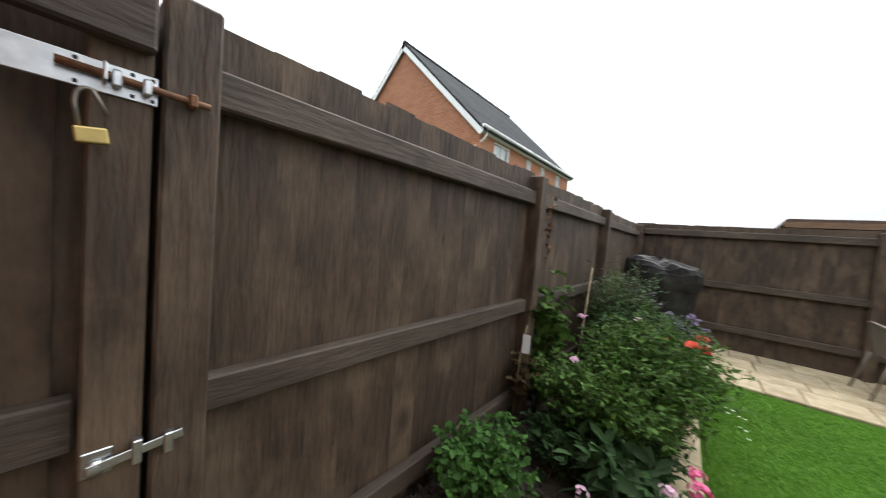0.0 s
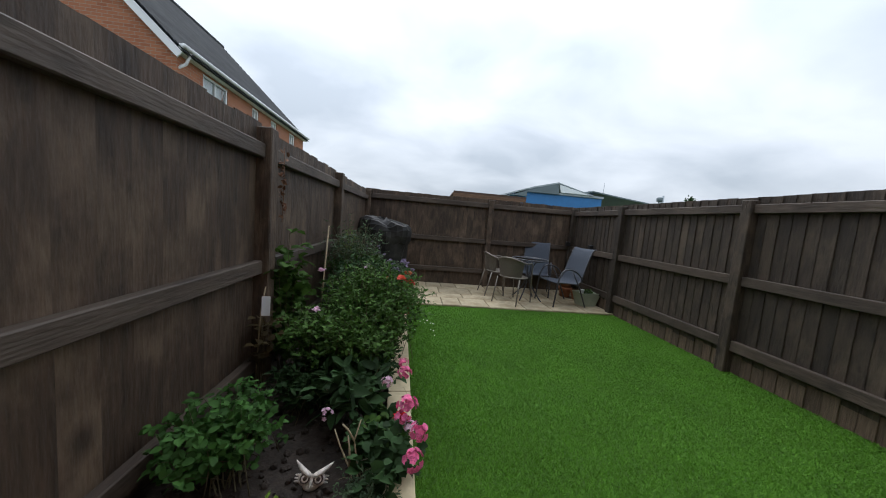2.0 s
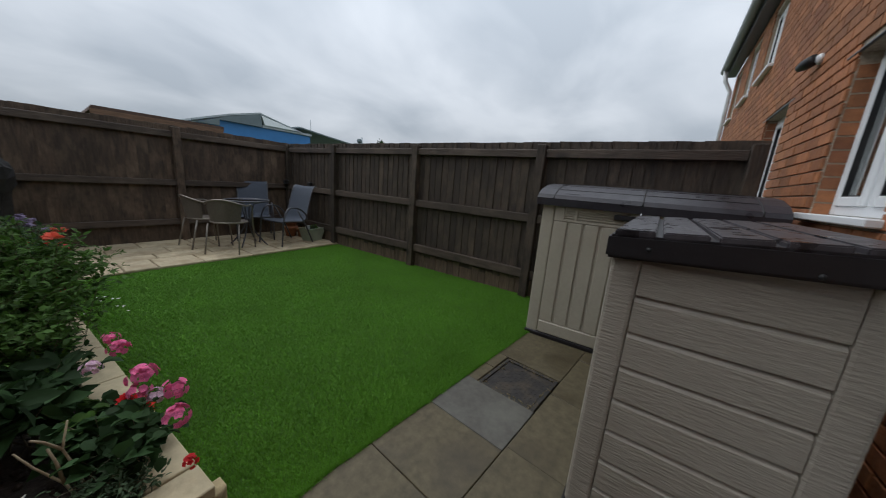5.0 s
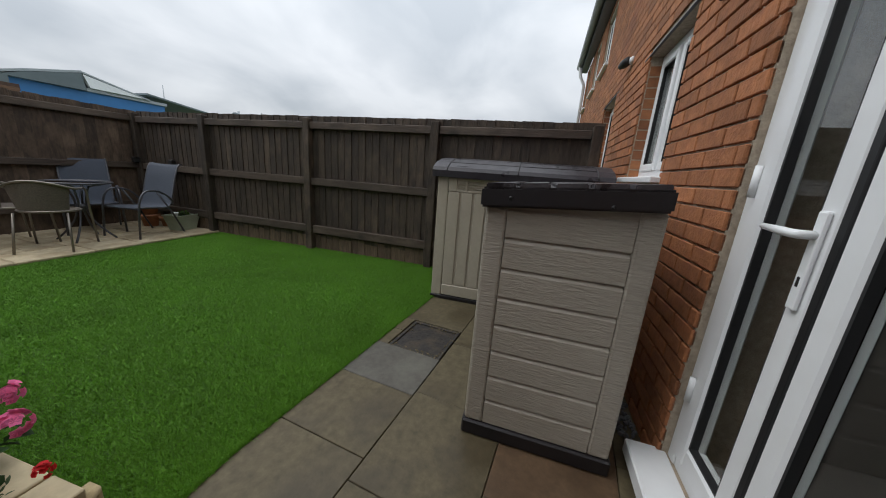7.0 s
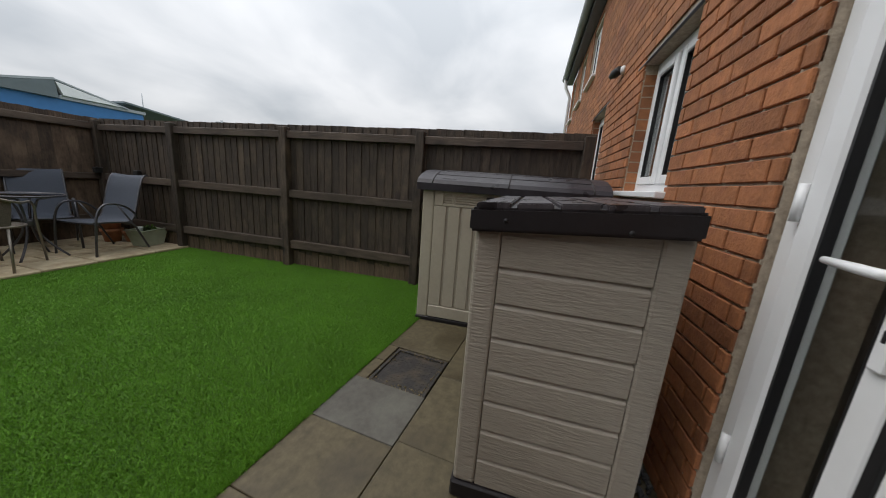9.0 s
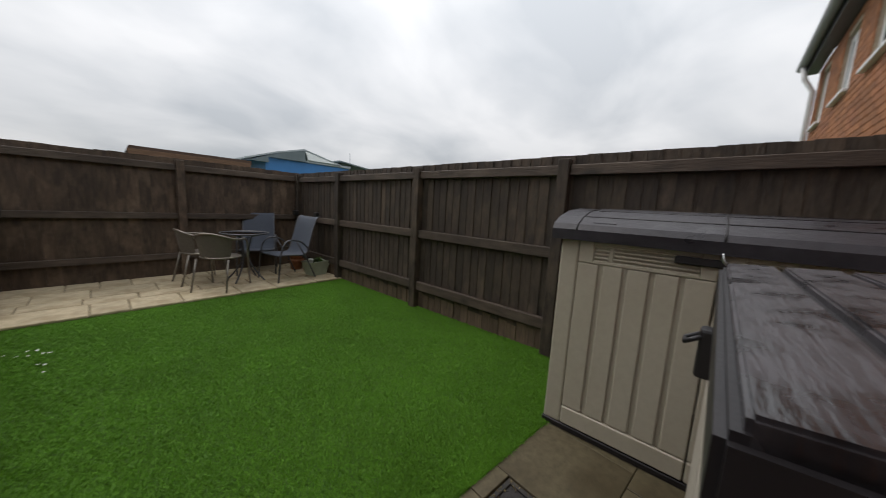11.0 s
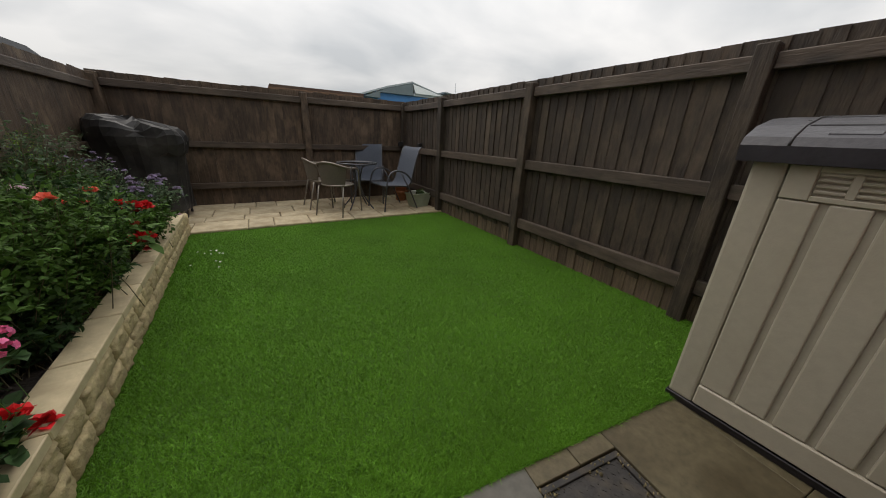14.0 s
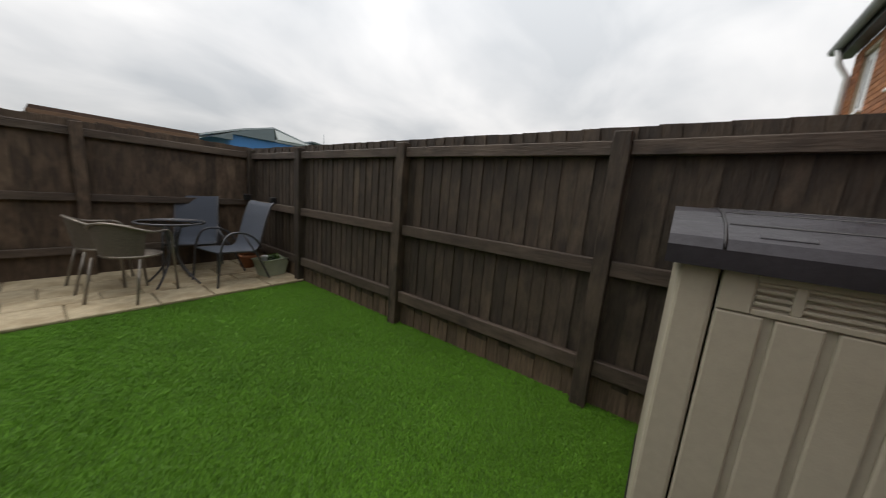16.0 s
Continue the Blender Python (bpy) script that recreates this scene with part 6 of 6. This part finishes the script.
vp = thing("roof_flue", pose(32.6, 38, -0.2) @ Matrix.Diagonal((1.1, 1.0, 1.2, 1)), "grey twin flue pipe above the distant roofs", "flue")
part("flue", tube([(0, 0, 0), (0, 0, 5.3)], 0.16, 10), GREY_ROOF, vp)
part("flue", tube([(0.4, 0, 0), (0.4, 0, 5.85)], 0.12, 10), GREY_ROOF, vp)
part("cowl", lathe([(0.3, 5.2), (0.34, 5.3), (0.34, 5.55), (0.2, 5.65)], 12), TEAL_ROOF, vp)
fr = thing("distant_house", pose(43.2, 38, -0.2) @ Matrix.Diagonal((1.1, 1.0, 1.18, 1)), "pale grey monopitch roofed house far off", "building")
part("wall", boxed(-2.0, 2.0, 0.2, 6, -0.1, 5.6), CARD, fr)
rb = bmesh.new()
vs = [rb.verts.new(p) for p in ((-2.2, 0, 5.9), (1.8, 0, 6.45), (1.8, 7, 6.45), (-2.2, 7, 5.9), (-2.2, 0, 6.02), (1.8, 0, 6.57), (1.8, 7, 6.57), (-2.2, 7, 6.02))]
for q in ((3, 2, 1, 0), (4, 5, 6, 7), (0, 1, 5, 4), (1, 2, 6, 5), (2, 3, 7, 6), (3, 0, 4, 7)):
    rb.faces.new([vs[i] for i in q])
part("roof", rb, GREY_ROOF, fr)


def tree(at, height, crown, label, seed, mat=None):
    rng = np.random.default_rng(seed)
    root = thing("tree", pose(*at), label, "tree", "distant trees")
    lines = [np.array([(0, 0, 0), (0.1, 0, height * 0.3), (0.0, 0.1, height * 0.62)])]
    P, D = [], []
    for k in range(26):
        a, q = rng.random() * 6.283, rng.random() ** 0.5
        end = np.array([crown * q * math.cos(a), crown * q * math.sin(a), height * (0.55 + 0.45 * rng.random() * (1.1 - 0.6 * q))])
        st = np.array([0, 0, height * rng.uniform(0.3, 0.6)])
        lines.append(np.stack([st, (st + end) / 2 + rng.standard_normal(3) * 0.1, end]))
        for c in range(60):
            P.append(end + rng.standard_normal(3) * crown * 0.22 * np.array([1, 1, 0.8])); D.append(rng.standard_normal(3))
    part("trunk", thin_stems("trunk", lines, 0.12, STEM), None, root)
    P, D = np.array(P), np.array(D)
    n = len(P)
    tagged(part("crown", leaf_cloud("crown", P, D, rng.standard_normal((n, 3)), np.full(n, 0.30), np.full(n, 0.2), mat or LEAF_DARK), None, root), kind="stuff")
    return root


fh = thing("distant_house", pose(-17.0, 46, 0), "dark gabled house with white bargeboard far off", "house")
part("wall", boxed(-3.2, 3.2, 0.3, 8, -0.1, 4.6), NB, fh)
for s in (-1, 1):
    bm = bmesh.new()
    vs = [bm.verts.new(p) for p in ((0, 0, 8.0), (s * 3.7, 0, 4.3), (s * 3.7, 8.5, 4.3), (0, 8.5, 8.0), (0, 0, 8.2), (s * 3.8, 0, 4.4), (s * 3.8, 8.5, 4.4), (0, 8.5, 8.2))]
    for q in ((3, 2, 1, 0), (4, 5, 6, 7), (0, 1, 5, 4), (1, 2, 6, 5), (2, 3, 7, 6), (3, 0, 4, 7)):
        bm.faces.new([vs[i] for i in q])
    bmesh.ops.recalc_face_normals(bm, faces=bm.faces)
    part("roof", bm, ROOF_TILE, fh)
    bm = bmesh.new()
    vs = [bm.verts.new(p) for p in ((0, -0.02, 7.75), (s * 3.7, -0.02, 4.05), (s * 3.7, -0.02, 4.3), (0, -0.02, 8.0))]
    bm.faces.new(vs)
    bmesh.ops.solidify(bm, geom=list(bm.faces), thickness=0.06)
    part("bargeboard", bm, WHITE, fh)
ch = thing("distant_chimney", pose(-12.4, 46.5, 0), "brick chimney stack with pots far off", "chimney")
part("stack", boxed(-0.35, 0.35, -0.3, 0.3, 0, 5.3, 0.03), ROOF_TILE, ch)
part("pot", lathe([(0.13, 5.3), (0.12, 5.7), (0.15, 5.75)], 10), ROOF_TILE, ch)
tree((36.9, 38, 0), 7.2, 1.1, "small green tree above the roofs", 31)
tree((40.4, 39, 0), 7.0, 1.0, "small green tree above the roofs", 32)
tree((-2.6, 38, 0), 4.15, 1.2, "dark round tree beyond the fence", 33)
tree((-0.4, 39, 0), 3.75, 1.2, "dark round tree beyond the fence", 34)
tree((1.2, 40, 0), 3.5, 1.1, "dark round tree beyond the fence", 35)
plant("climbing_shoot", (5.25, 3.05, -0.1), "thin leafy shoot rising behind the fence", "plant", 0.05, 0.05, 2.05, 3, 14, 2, 0.05, 0.035, LEAF, 36, 0.7, group="neighbour plants")
petals = np.random.default_rng(9)
n = 12
fp = np.stack([1.32 + 0.25 * petals.random(n), 4.3 + 0.5 * petals.random(n), np.full(n, 0.026)], 1)
tagged(part("fallen_petal", leaf_cloud("fallen_petal", fp, petals.standard_normal((n, 3)) * np.array([1, 1, 0.1]), np.tile([0, 0, 1.0], (n, 1)), np.full(n, 0.022), np.full(n, 0.02), WHITE_PETAL), None), "fallen white petals on the turf", "petals", kind="stuff")
